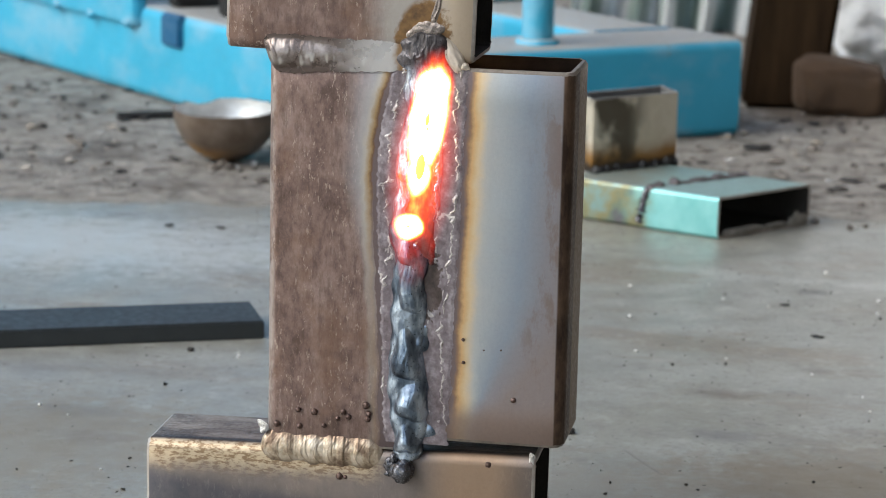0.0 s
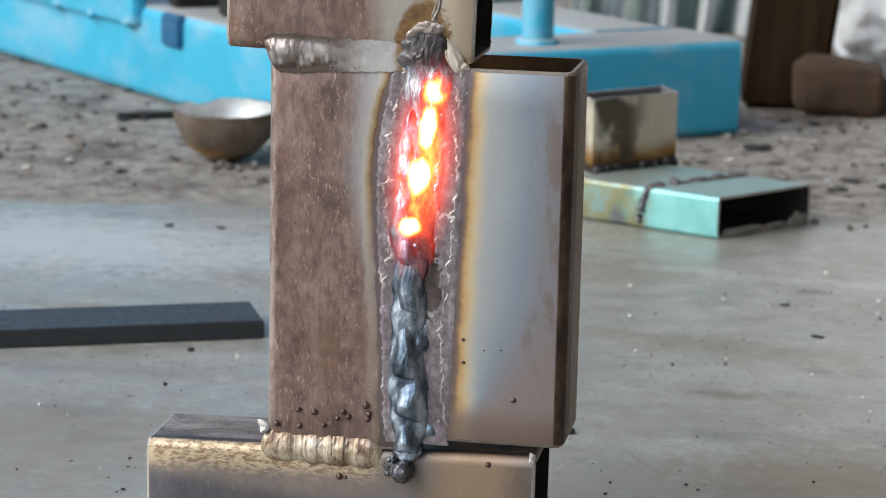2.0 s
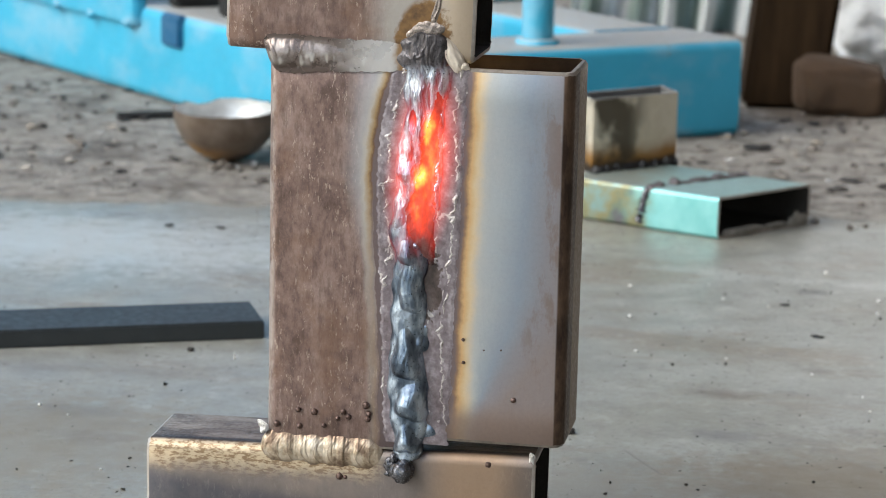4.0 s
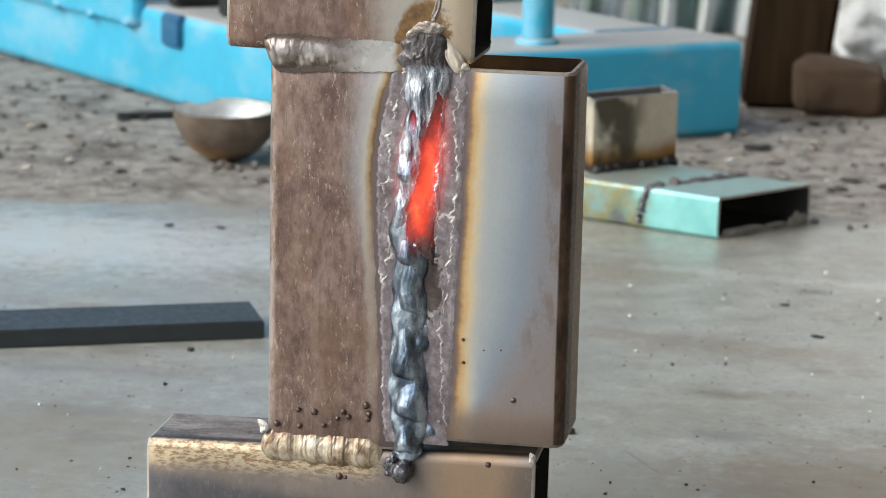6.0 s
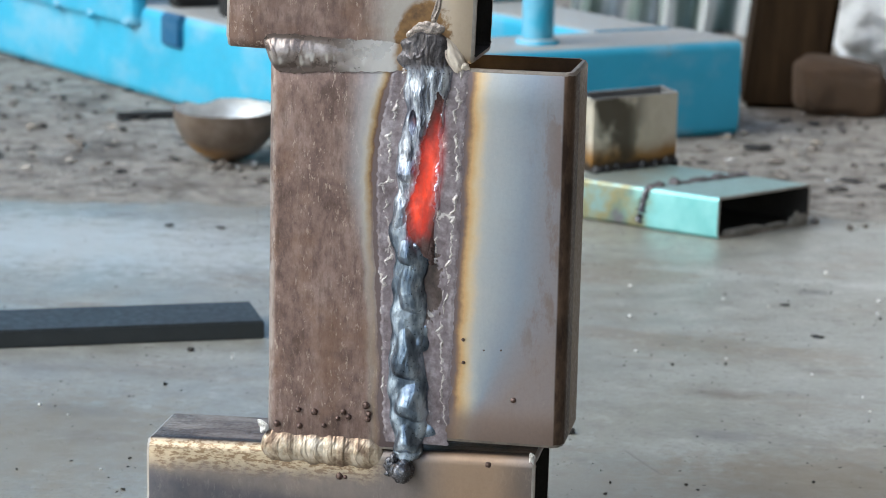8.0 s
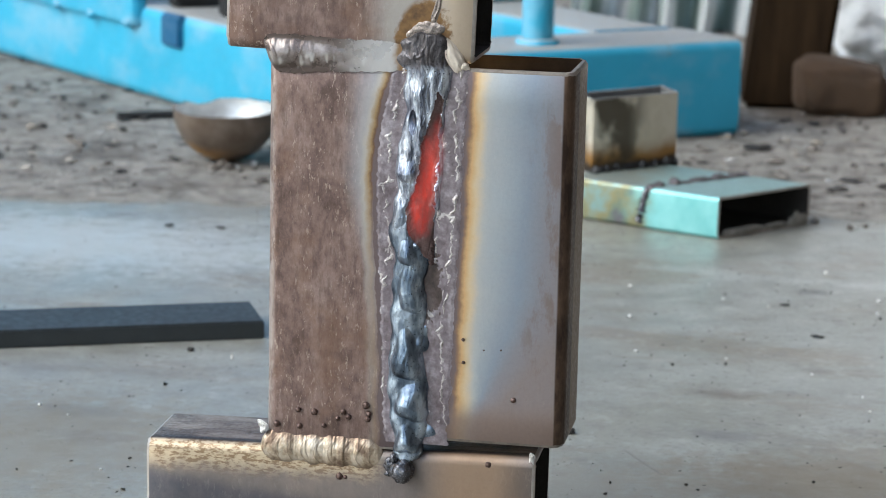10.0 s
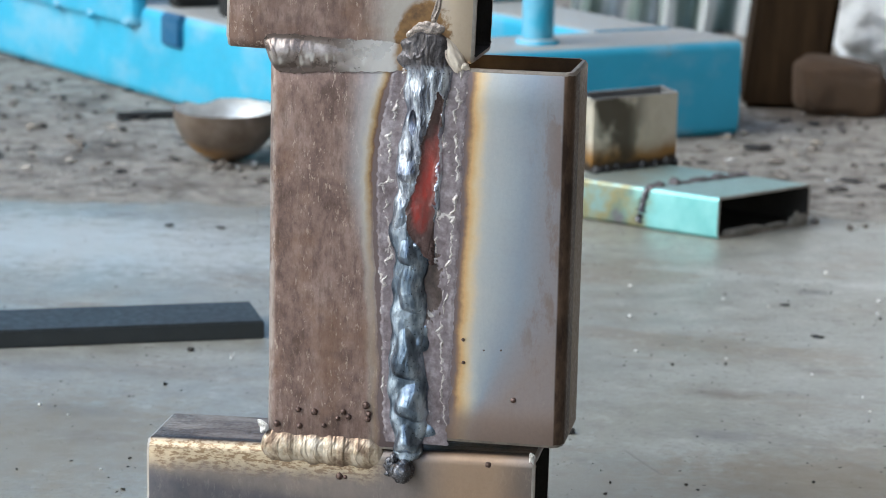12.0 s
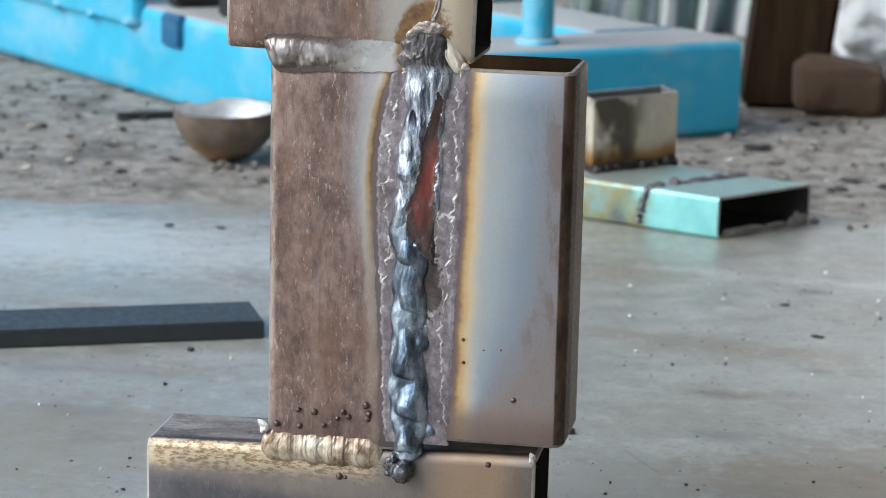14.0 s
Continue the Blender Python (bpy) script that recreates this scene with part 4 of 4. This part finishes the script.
def green_material(name, upright):
    n = Nodes(name)
    x, y, z = n.axes()
    a, b = n.noise(70, 5, 0.6), n.noise(600, 4, 0.7)
    if upright:
        col = n.ramp(a, (0.3, (0.60, 0.53, 0.41)), (0.7, (0.78, 0.72, 0.60)))
        scorch = n.span(n.math("ADD", z, n.math("MULTIPLY", a, -0.012)), 0.028, 0.018)
        col = n.mix(scorch, col, (0.33, 0.17, 0.05))
        col = n.mix(n.span(n.math("ADD", z, n.math("MULTIPLY", a, -0.010)), 0.0195, 0.0155), col, (0.03, 0.022, 0.016))
        smoke = n.span(n.noise(1.0, 3, 0.5, n.scaled(60, 60, 55)), 0.40, 0.56)
        col = n.mix(n.math("MULTIPLY", n.math("MULTIPLY", smoke, n.span(x, -0.036, -0.047)), 0.92), col, (0.055, 0.042, 0.026))
        metal = 0.45
    else:
        col = n.ramp(a, (0.3, (0.16, 0.46, 0.46)), (0.7, (0.28, 0.62, 0.62)))
        burn = n.span(n.math("ADD", x, n.math("MULTIPLY", n.math("SUBTRACT", a, 0.5), 0.03)), -0.026, -0.042)
        tints = n.ramp(n.noise(55, 4, 0.65), (0.32, (0.11, 0.10, 0.13)), (0.43, (0.15, 0.20, 0.15)), (0.53, (0.24, 0.22, 0.11)), (0.66, (0.20, 0.32, 0.31)))
        col = n.mix(burn, col, tints)
        up = n.axes(n.add("ShaderNodeNewGeometry").outputs["Normal"])[2]
        col = n.mix(n.math("MULTIPLY", n.span(up, 0.7, 0.95), n.span(b, 0.25, 0.6, 0.5, 0.72)), col, (0.31, 0.345, 0.325))
        metal = 0.3
    n.bump((b, 0.00008), (a, 0.0002))
    return n.done(col, n.span(b, 0.3, 0.7, 0.28, 0.42), metal)


wdir, ldir = Vector((0.0380, 0.0448, 0)), Vector((-0.0599, 0.0263, 0))
wlen = wdir.length
wdir.normalize(), ldir.normalize()
smooth(part("flat_tube", hollow(wlen, 0.0188, 0.080, 0.0022, 0.0012, lambda u, v, s: wdir * u + ldir * s + Vector((0, 0, v)), 0.0003, 6, 5), (green_material("green_primer_burnt", False), INSIDE, CUT), pair, "mint-green painted flat tube"))
vo = Vector((0.0227, 0.5106, 0)) - Vector((0.0839, 0.4698, 0))
vd = Vector((0.0355, 0.0373, 0))
vl = vd.length
vd.normalize()
vb = Vector((-0.0100, 0.0180, 0)).normalized()
smooth(part("short_tube", hollow(vl, 0.0200, 0.0335, 0.0016, 0.0012, lambda u, v, s: vo + vd * u + vb * v + Vector((0, 0, 0.0188 + s)), 0.0003, 4, 6), (green_material("scorched_tube_steel", True), plain_material("grey_tube_inside", (0.10, 0.10, 0.10), (0.25, 0.25, 0.25), 0.5, 0.3, 200, 0.0001), CUT), pair, "short upright tube with scorched foot"))
rnd = random.Random(21)
for k, (p0, p1, r, cnt) in enumerate([(vo + Vector((0, 0, 0.0192)), vo + vd * vl + Vector((0, 0, 0.0196)), 0.0025, 16), (ldir * 0.040 + wdir * 0.001 + Vector((0, 0, 0.0015)), ldir * 0.036 + wdir * 0.001 + Vector((0, 0, 0.0185)), 0.0024, 7),
                                      (ldir * 0.036 + Vector((0, 0, 0.0170)), ldir * 0.032 + wdir * wlen + Vector((0, 0, 0.0176)), 0.0036, 10)]):
    bm = bmesh.new()
    d = (p1 - p0).normalized()
    s1 = d.orthogonal().normalized()
    s2 = d.cross(s1)
    rows = []
    for i in range(cnt * 4 + 1):
        q = p0.lerp(p1, i / (cnt * 4)) + (s1 * noise.noise(Vector((i * 0.3, k, 0))) + s2 * noise.noise(Vector((i * 0.3, k, 5)))) * r * 0.5
        w = r * (0.85 + 0.12 * math.sin(i * 0.7) + 0.5 * noise.noise(Vector((i * 0.5, k, 9)))) * (0.3 if i in (0, cnt * 4) else 1)
        rows.append([bm.verts.new(q + (s1 * math.cos(j * math.tau / 10) + s2 * math.sin(j * math.tau / 10)) * w) for j in range(10)])
    for u, v in zip(rows, rows[1:]):
        for j in range(10):
            bm.faces.new((u[j], u[(j + 1) % 10], v[(j + 1) % 10], v[j]))
    bmesh.ops.recalc_face_normals(bm, faces=bm.faces)
    smooth(part("weld_bead", bm, (DULL, DARK_BALL, plain_material("grey_burnt_weld", (0.07, 0.062, 0.062), (0.20, 0.18, 0.178), 0.5, 0.3, 200, 0.0002))[k], pair, "lumpy weld bead"), 80)

TORN = plain_material("torn_tube_lip", (0.10, 0.092, 0.08), (0.34, 0.32, 0.28), 0.55, 0.2, 160, 0.0002)
for k, (u, w, tall) in enumerate(((0.28, 0.012, 0.0018), (0.62, 0.006, 0.0014), (0.88, 0.005, 0.0044))):
    bm = bmesh.new()
    for v in lump(bm, (0, 0, 0), (w, 0.0016, tall), k + 3, 3, 0.6):
        v.co = wdir * (wlen * u + v.co.x) - ldir * (v.co.y - 0.0005) + Vector((0, 0, max(0.0002, v.co.z + 0.0022)))
    smooth(part("torn_lip", bm, TORN, pair, "torn grey lip at the open end"), 60)

# ---- brown block and lump, sack and cloth at the back ----
def brown_block_material():
    n = Nodes("streaky_dark_brown")
    grain = n.noise(1.0, 6, 0.65, n.scaled(90, 90, 12))
    col = n.ramp(grain, (0.3, (0.014, 0.008, 0.004)), (0.7, (0.040, 0.024, 0.012)))
    n.bump((grain, 0.0008), (n.noise(300, 4, 0.7), 0.0002))
    return n.done(col, 0.95, 0.0, 0.1)


BLOCK_BROWN = brown_block_material()
# leaning block, made up for an indistinct dark brown shape
bm = bmesh.new()
box(bm, (0.0, 0, 0), (0.047, 0.05, 0.078), 0.003)
for v in bm.verts:
    v.co.x += 0.10 * v.co.z + 0.0015 * noise.noise(v.co * 30)
post = part("brown_block", bm, BLOCK_BROWN, None)
post.matrix_world = pose(0.0690, 0.835, 0, 0, 0, 8)
tagged(post, "dark brown leaning block for an indistinct shape on the grit", "timber post")
# rounded lump, made up for the lower part of the same indistinct shape
bm = bmesh.new()
for v in bmesh.ops.create_icosphere(bm, subdivisions=5, radius=1.0)["verts"]:
    q = [math.copysign(abs(a) ** 0.50, a) for a in v.co]
    k = 1 + 0.07 * noise.fractal(v.co * 1.4, 1.0, 2.0, 3)
    v.co = Vector((0.0240 + 0.0270 * q[0] * k, 0.025 + 0.022 * q[1] * k, max(0.0, (0.0140 + 0.0165 * q[2] * k) * (1 - 0.13 * q[0]))))
block = smooth(part("brown_lump", bm, plain_material("dull_lump_brown", (0.034, 0.019, 0.010), (0.080, 0.046, 0.024), 0.95, 0, 40, 0.001), None), 80)
block.matrix_world = pose(0.1030, 0.812, 0, 0, 0, 6)
tagged(block, "rounded brown lump for an indistinct shape beside the dark block", "burlap sack")

WHITE = plain_material("white_plastic_sack", (0.84, 0.86, 0.88), (0.92, 0.93, 0.94), 0.45, 0, 18, 0.002)
bm = bmesh.new()
vs = bmesh.ops.create_icosphere(bm, subdivisions=6, radius=1.0)["verts"]
for v in vs:
    c = v.co.copy()
    k = 1 + 0.05 * noise.fractal(c * 2.2, 0.9, 2.0, 4) + 0.012 * noise.noise(c * 9)
    v.co = Vector((math.copysign(abs(c.x) ** 0.4, c.x) * 0.17 * k, c.y * 0.09 * k, max(0.0, (math.copysign(abs(c.z) ** 0.3, c.z) * k + 0.97) * 0.16)))
sack = smooth(part("plastic_sack", bm, WHITE, None), 80)
sack.matrix_world = pose(0.276, 0.98, 0)
tagged(sack, "crumpled white plastic sack standing on the floor", "sack")


def cloth_material():
    n = Nodes("grey_green_tarp")
    fold = n.noise(1.0, 3, 0.5, n.scaled(26, 26, 3))
    col = n.ramp(fold, (0.40, (0.30, 0.38, 0.35)), (0.48, (0.50, 0.58, 0.55)), (0.55, (0.85, 0.87, 0.87)))
    return n.done(col, n.span(fold, 0.3, 0.7, 0.4, 0.6), 0.0)


bm = bmesh.new()
NXC, NZC = 120, 24
g = [[None] * (NZC + 1) for _ in range(NXC + 1)]
for i in range(NXC + 1):
    for j in range(NZC + 1):
        u, w = i / NXC, j / NZC
        x = -0.075 + 0.155 * u
        g[i][j] = bm.verts.new((x + 0.02 * w, 0.010 * math.sin(u * 38 + 2 * noise.noise(Vector((u * 5, w, 0)))) + 0.012 * noise.noise(Vector((u * 9, w * 2, 4))), 0.20 * w))
for i in range(NXC):
    for j in range(NZC):
        bm.faces.new((g[i][j], g[i + 1][j], g[i + 1][j + 1], g[i][j + 1]))
bmesh.ops.solidify(bm, geom=bm.faces[:], thickness=0.002)
tarp = smooth(part("tarpaulin", bm, cloth_material(), None), 80)
tarp.matrix_world = pose(0.0, 1.16, 0)
tagged(tarp, "grey-green and white folded tarpaulin hanging to the floor", "tarpaulin")

# ---- small things on the floor ----
STUB = plain_material("burnt_rod_steel", (0.012, 0.012, 0.013), (0.04, 0.037, 0.035), 0.7, 0.2, 300, 0.0002)
bm = bmesh.new()
bmesh.ops.create_cone(bm, cap_ends=True, segments=14, radius1=0.0022, radius2=0.0020, depth=0.046)
bmesh.ops.rotate(bm, verts=bm.verts, matrix=Matrix.Rotation(radians(90), 3, "Y"))
for v in bm.verts:
    v.co.z += 0.0022
stub = smooth(part("electrode_stub", bm, STUB, None))
stub.matrix_world = pose(-0.236, 0.700, 0, 0, 0, 30)
tagged(stub, "burnt black welding electrode stub on the grit", "electrode stub")

CRUMB = plain_material("black_slag_crumb", (0.012, 0.011, 0.011), (0.05, 0.045, 0.04), 0.6, 0.2, 500, 0.0002)
crumb = None
for i, (x, y, w, d, h) in enumerate([(-0.0844, 0.2256, 0.75, 0.75, 0.7), (0.0622, 0.1564, 0.9, 0.9, 0.8), (0.1346, 0.3066, 1.9, 1.5, 0.22), (0.1201, 0.3544, 1.2, 1.5, 0.22), (-0.0803, 0.1795, 0.5, 0.5, 0.5),
                                     (0.0865, 0.7019, 4.5, 5.0, 1.2), (0.1119, 0.7884, 2.2, 3.0, 1.0), (-0.1520, 0.4318, 1.6, 1.4, 0.3), (-0.1290, 0.4330, 1.4, 1.2, 0.35), (0.0530, 0.1150, 0.7, 0.7, 0.6), (0.1570, 0.3408, 0.50, 0.44, 0.39), (0.0857, 0.2512, 0.33, 0.33, 0.33), (0.1041, 0.2570, 0.33, 0.33, 0.39), (0.0808, 0.1066, 0.28, 0.28, 0.33), (0.1034, 0.1100, 0.33, 0.33, 0.33), (0.1412, 0.1226, 0.33, 0.33, 0.33), (0.1073, 0.1064, 0.50, 0.39, 0.17), (0.0806, 0.0950, 0.39, 0.33, 0.33), (-0.0668, 0.0949, 0.44, 0.28, 0.22), (-0.0963, 0.0752, 0.28, 0.28, 0.28), (-0.0593, 0.0638, 0.44, 0.33, 0.33)]):
    if crumb is None:
        bm = bmesh.new()
        lump(bm, (0, 0, 0.0010), (0.0015, 0.0014, 0.0012), 3, 2, 0.7)
        crumb = c = smooth(part("slag_crumb", bm, CRUMB, None), 40)
        tagged(c, "small black crumb of slag on the floor", "slag crumb", "slag crumbs")
    else:
        c = copy_thing(crumb, Matrix())
    c.matrix_basis = Matrix.Translation((x, y, 0)) @ Matrix.Rotation(i * 1.1, 4, "Z") @ Matrix.Diagonal((w, d, h, 1))

CHIP = plain_material("white_chip", (0.62, 0.62, 0.60), (0.80, 0.80, 0.78), 0.6, 0, 300, 0.0001)
chip = None
for i, (x, y, r) in enumerate([(0.0573, 0.3698, 1.0), (0.0629, 0.3195, 1.0), (0.0709, 0.2669, 0.9), (0.1334, 0.4155, 1.1), (-0.1527, 0.5832, 2.0), (-0.1580, 0.5700, 1.2), (-0.1130, 0.1447, 0.8), (0.0955, 0.3573, 0.9), (0.1137, 0.3497, 0.6), (0.0880, 0.3815, 0.6), (0.1558, 0.3702, 1.0), (0.1558, 0.3489, 0.9), (0.1350, 0.2509, 0.6), (0.1534, 0.2246, 0.7), (0.1563, 0.2073, 0.7), (0.1037, 0.2650, 0.6), (-0.1004, 0.1362, 0.5), (-0.0719, 0.0815, 0.6)]):
    if chip is None:
        bm = bmesh.new()
        lump(bm, (0, 0, 0.0005), (0.0008, 0.0009, 0.0006), 5, 2, 0.5)
        chip = c = smooth(part("white_chip", bm, CHIP, None), 60)
        tagged(c, "tiny white chip on the concrete", "chip", "white chips")
    else:
        c = copy_thing(chip, Matrix())
    c.matrix_basis = Matrix.Translation((x, y, 0)) @ Matrix.Diagonal((r, r, r, 1))

# a tuft of white fluff: a seed with fine hairs
fluff = thing("fluff_tuft", pose(-0.0655, 0.2211, 0), "tiny white tuft of fluff on the concrete", "fluff")
bm = bmesh.new()
lump(bm, (0, 0, 0.0006), (0.0006, 0.0005, 0.0006), 9, 2, 0.4)
smooth(part("seed", bm, CHIP, fluff), 80)
bm = bmesh.new()
rnd = random.Random(31)
for i in range(12):
    tip = Vector((rnd.uniform(-0.0016, 0.0016), rnd.uniform(-0.0012, 0.0012), rnd.uniform(0.0014, 0.0042)))
    root = Vector((0, 0, 0.0006))
    side = Vector((tip.y, -tip.x, 0)).normalized() * 0.00007
    up = Vector((0.00005, 0.00005, 0.00007))
    q = [bm.verts.new(root + side), bm.verts.new(root - side), bm.verts.new(root + up), bm.verts.new(tip)]
    for f in ((0, 1, 2), (0, 1, 3), (1, 2, 3), (0, 2, 3)):
        bm.faces.new([q[k] for k in f])
part("hairs", bm, CHIP, fluff)


# ---- loose grit ----
def grit_material(name, *stops):
    n = Nodes(name)
    r = n.add("ShaderNodeNewGeometry").outputs["Random Per Island"]
    n.bump((n.noise(700, 4, 0.7), 0.0003))
    return n.done(n.ramp(r, *stops), 0.8)


def grit(name, count, lo, hi, smallest, largest, flat, material, label, seed):
    """Many little stones, joined."""
    rnd = random.Random(seed)
    verts, faces = [], []
    shape = [(1, 0, 0), (0.5, 0.87, 0.1), (-0.5, 0.87, -0.1), (-1, 0, 0.1), (-0.5, -0.87, 0), (0.5, -0.87, 0.1), (0.3, 0.2, 1), (-0.3, -0.2, 0.9), (0, 0, -0.8)]
    tri = [(0, 1, 6), (1, 2, 6), (2, 7, 6), (2, 3, 7), (3, 4, 7), (4, 5, 7), (5, 6, 7), (5, 0, 6)] + [(i + 1 if i < 5 else 0, i, 8) for i in range(6)]
    for _ in range(count):
        s = smallest + (largest - smallest) * rnd.random() ** 4
        cx, cy = rnd.uniform(lo[0], hi[0]), lo[1] + (hi[1] - lo[1]) * rnd.random()
        a, st = rnd.uniform(0, math.tau), rnd.uniform(0.6, 1.6)
        base = len(verts)
        for x, y, z in shape:
            j = rnd.uniform(0.7, 1.3)
            x, y = x * s * st * j, y * s * j
            verts.append((cx + x * math.cos(a) - y * math.sin(a), cy + x * math.sin(a) + y * math.cos(a), s * flat * (0.45 + z * j)))
        faces += [tuple(base + i for i in f) for f in tri]
    me = bpy.data.meshes.new(name)
    me.from_pydata(verts, [], faces)
    me.materials.append(material)
    return tagged(new(name, me), label, "grit", kind="stuff")


BROWN_GRIT = grit_material("brown_grit", (0.0, (0.03, 0.026, 0.022)), (0.45, (0.12, 0.10, 0.085)), (0.9, (0.26, 0.23, 0.195)), (1.0, (0.36, 0.33, 0.29)))
DARK_GRIT = grit_material("dark_flakes", (0.0, (0.014, 0.012, 0.011)), (0.93, (0.06, 0.052, 0.045)), (1.0, (0.45, 0.44, 0.42)))
grit("grit", 5200, (-0.60, 0.505), (0.34, 1.30), 0.0005, 0.0036, 0.6, BROWN_GRIT, "loose brown grit and dust on the slab", 1)
grit("flakes", 620, (-0.55, 0.50), (0.30, 1.10), 0.0008, 0.0050, 0.3, DARK_GRIT, "dark flakes of slag and scale on the grit", 2)
grit("dust", 2600, (-0.25, 0.02), (0.26, 0.52), 0.00012, 0.0006, 0.5, DARK_GRIT, "sparse dark specks on the concrete", 3)


# ---- what moves ----
def sink(core, at, depths):
    x, z, q = at
    walk(core, [(t, pose(x, y, z, 0, q, 0)) for t, y in depths])


def motions():
    sink(cores[0], CORE_AT[0], [(0, -0.0025), (0.8, 0.0008), (1.5, 0.0036), (3, 0.0082), (5.5, 0.0092), (8, 0.0090), (14, 0.0098)])
    sink(cores[1], CORE_AT[1], [(0, -0.0015), (1.5, 0.0018), (3, 0.0046), (5.5, 0.0082), (8, 0.0092), (10.5, 0.0096), (14, 0.0100)])
    sink(cores[2], CORE_AT[2], [(0, -0.0030), (1.5, -0.0012), (3, 0.0006), (5.5, 0.0038), (8, 0.0058), (10.5, 0.0076), (14, 0.0090)])
    sink(cores[3], CORE_AT[3], [(0, -0.0002), (3, 0.0002), (5.5, 0.0004), (8, 0.0018), (10.5, 0.0036), (12, 0.0044), (14, 0.0050)])
    sink(cores[4], CORE_AT[4], [(0, -0.0015), (1.5, -0.0004), (3, 0.0014), (5.5, 0.0068), (8, 0.0085), (14, 0.0098)])
    sink(cores[5], CORE_AT[5], [(0, -0.0015), (1.5, -0.0004), (3, 0.0014), (5.5, 0.0068), (8, 0.0085), (14, 0.0098)])
    sink(cores[6], CORE_AT[6], [(0, -0.0012), (0.8, 0.0012), (1.5, 0.0032), (3, 0.0053), (5.5, 0.0085), (14, 0.0105)])
    # a tuft of fluff drifts a little over the floor
    walk(fluff, [(0, pose(-0.0655, 0.2211, 0, 0, 0, 0)), (1, pose(-0.0654, 0.2205, 0, 0, 0, 25)), (2, pose(-0.0656, 0.2200, 0, 0, 0, 10)),
                 (3, pose(-0.0659, 0.2193, 0, 0, 0, 50)), (5.5, pose(-0.0667, 0.2188, 0, 0, 0, 70)), (10.5, pose(-0.0673, 0.2182, 0, 0, 0, 85)), (14, pose(-0.0675, 0.2180, 0, 0, 0, 70))])


motions()
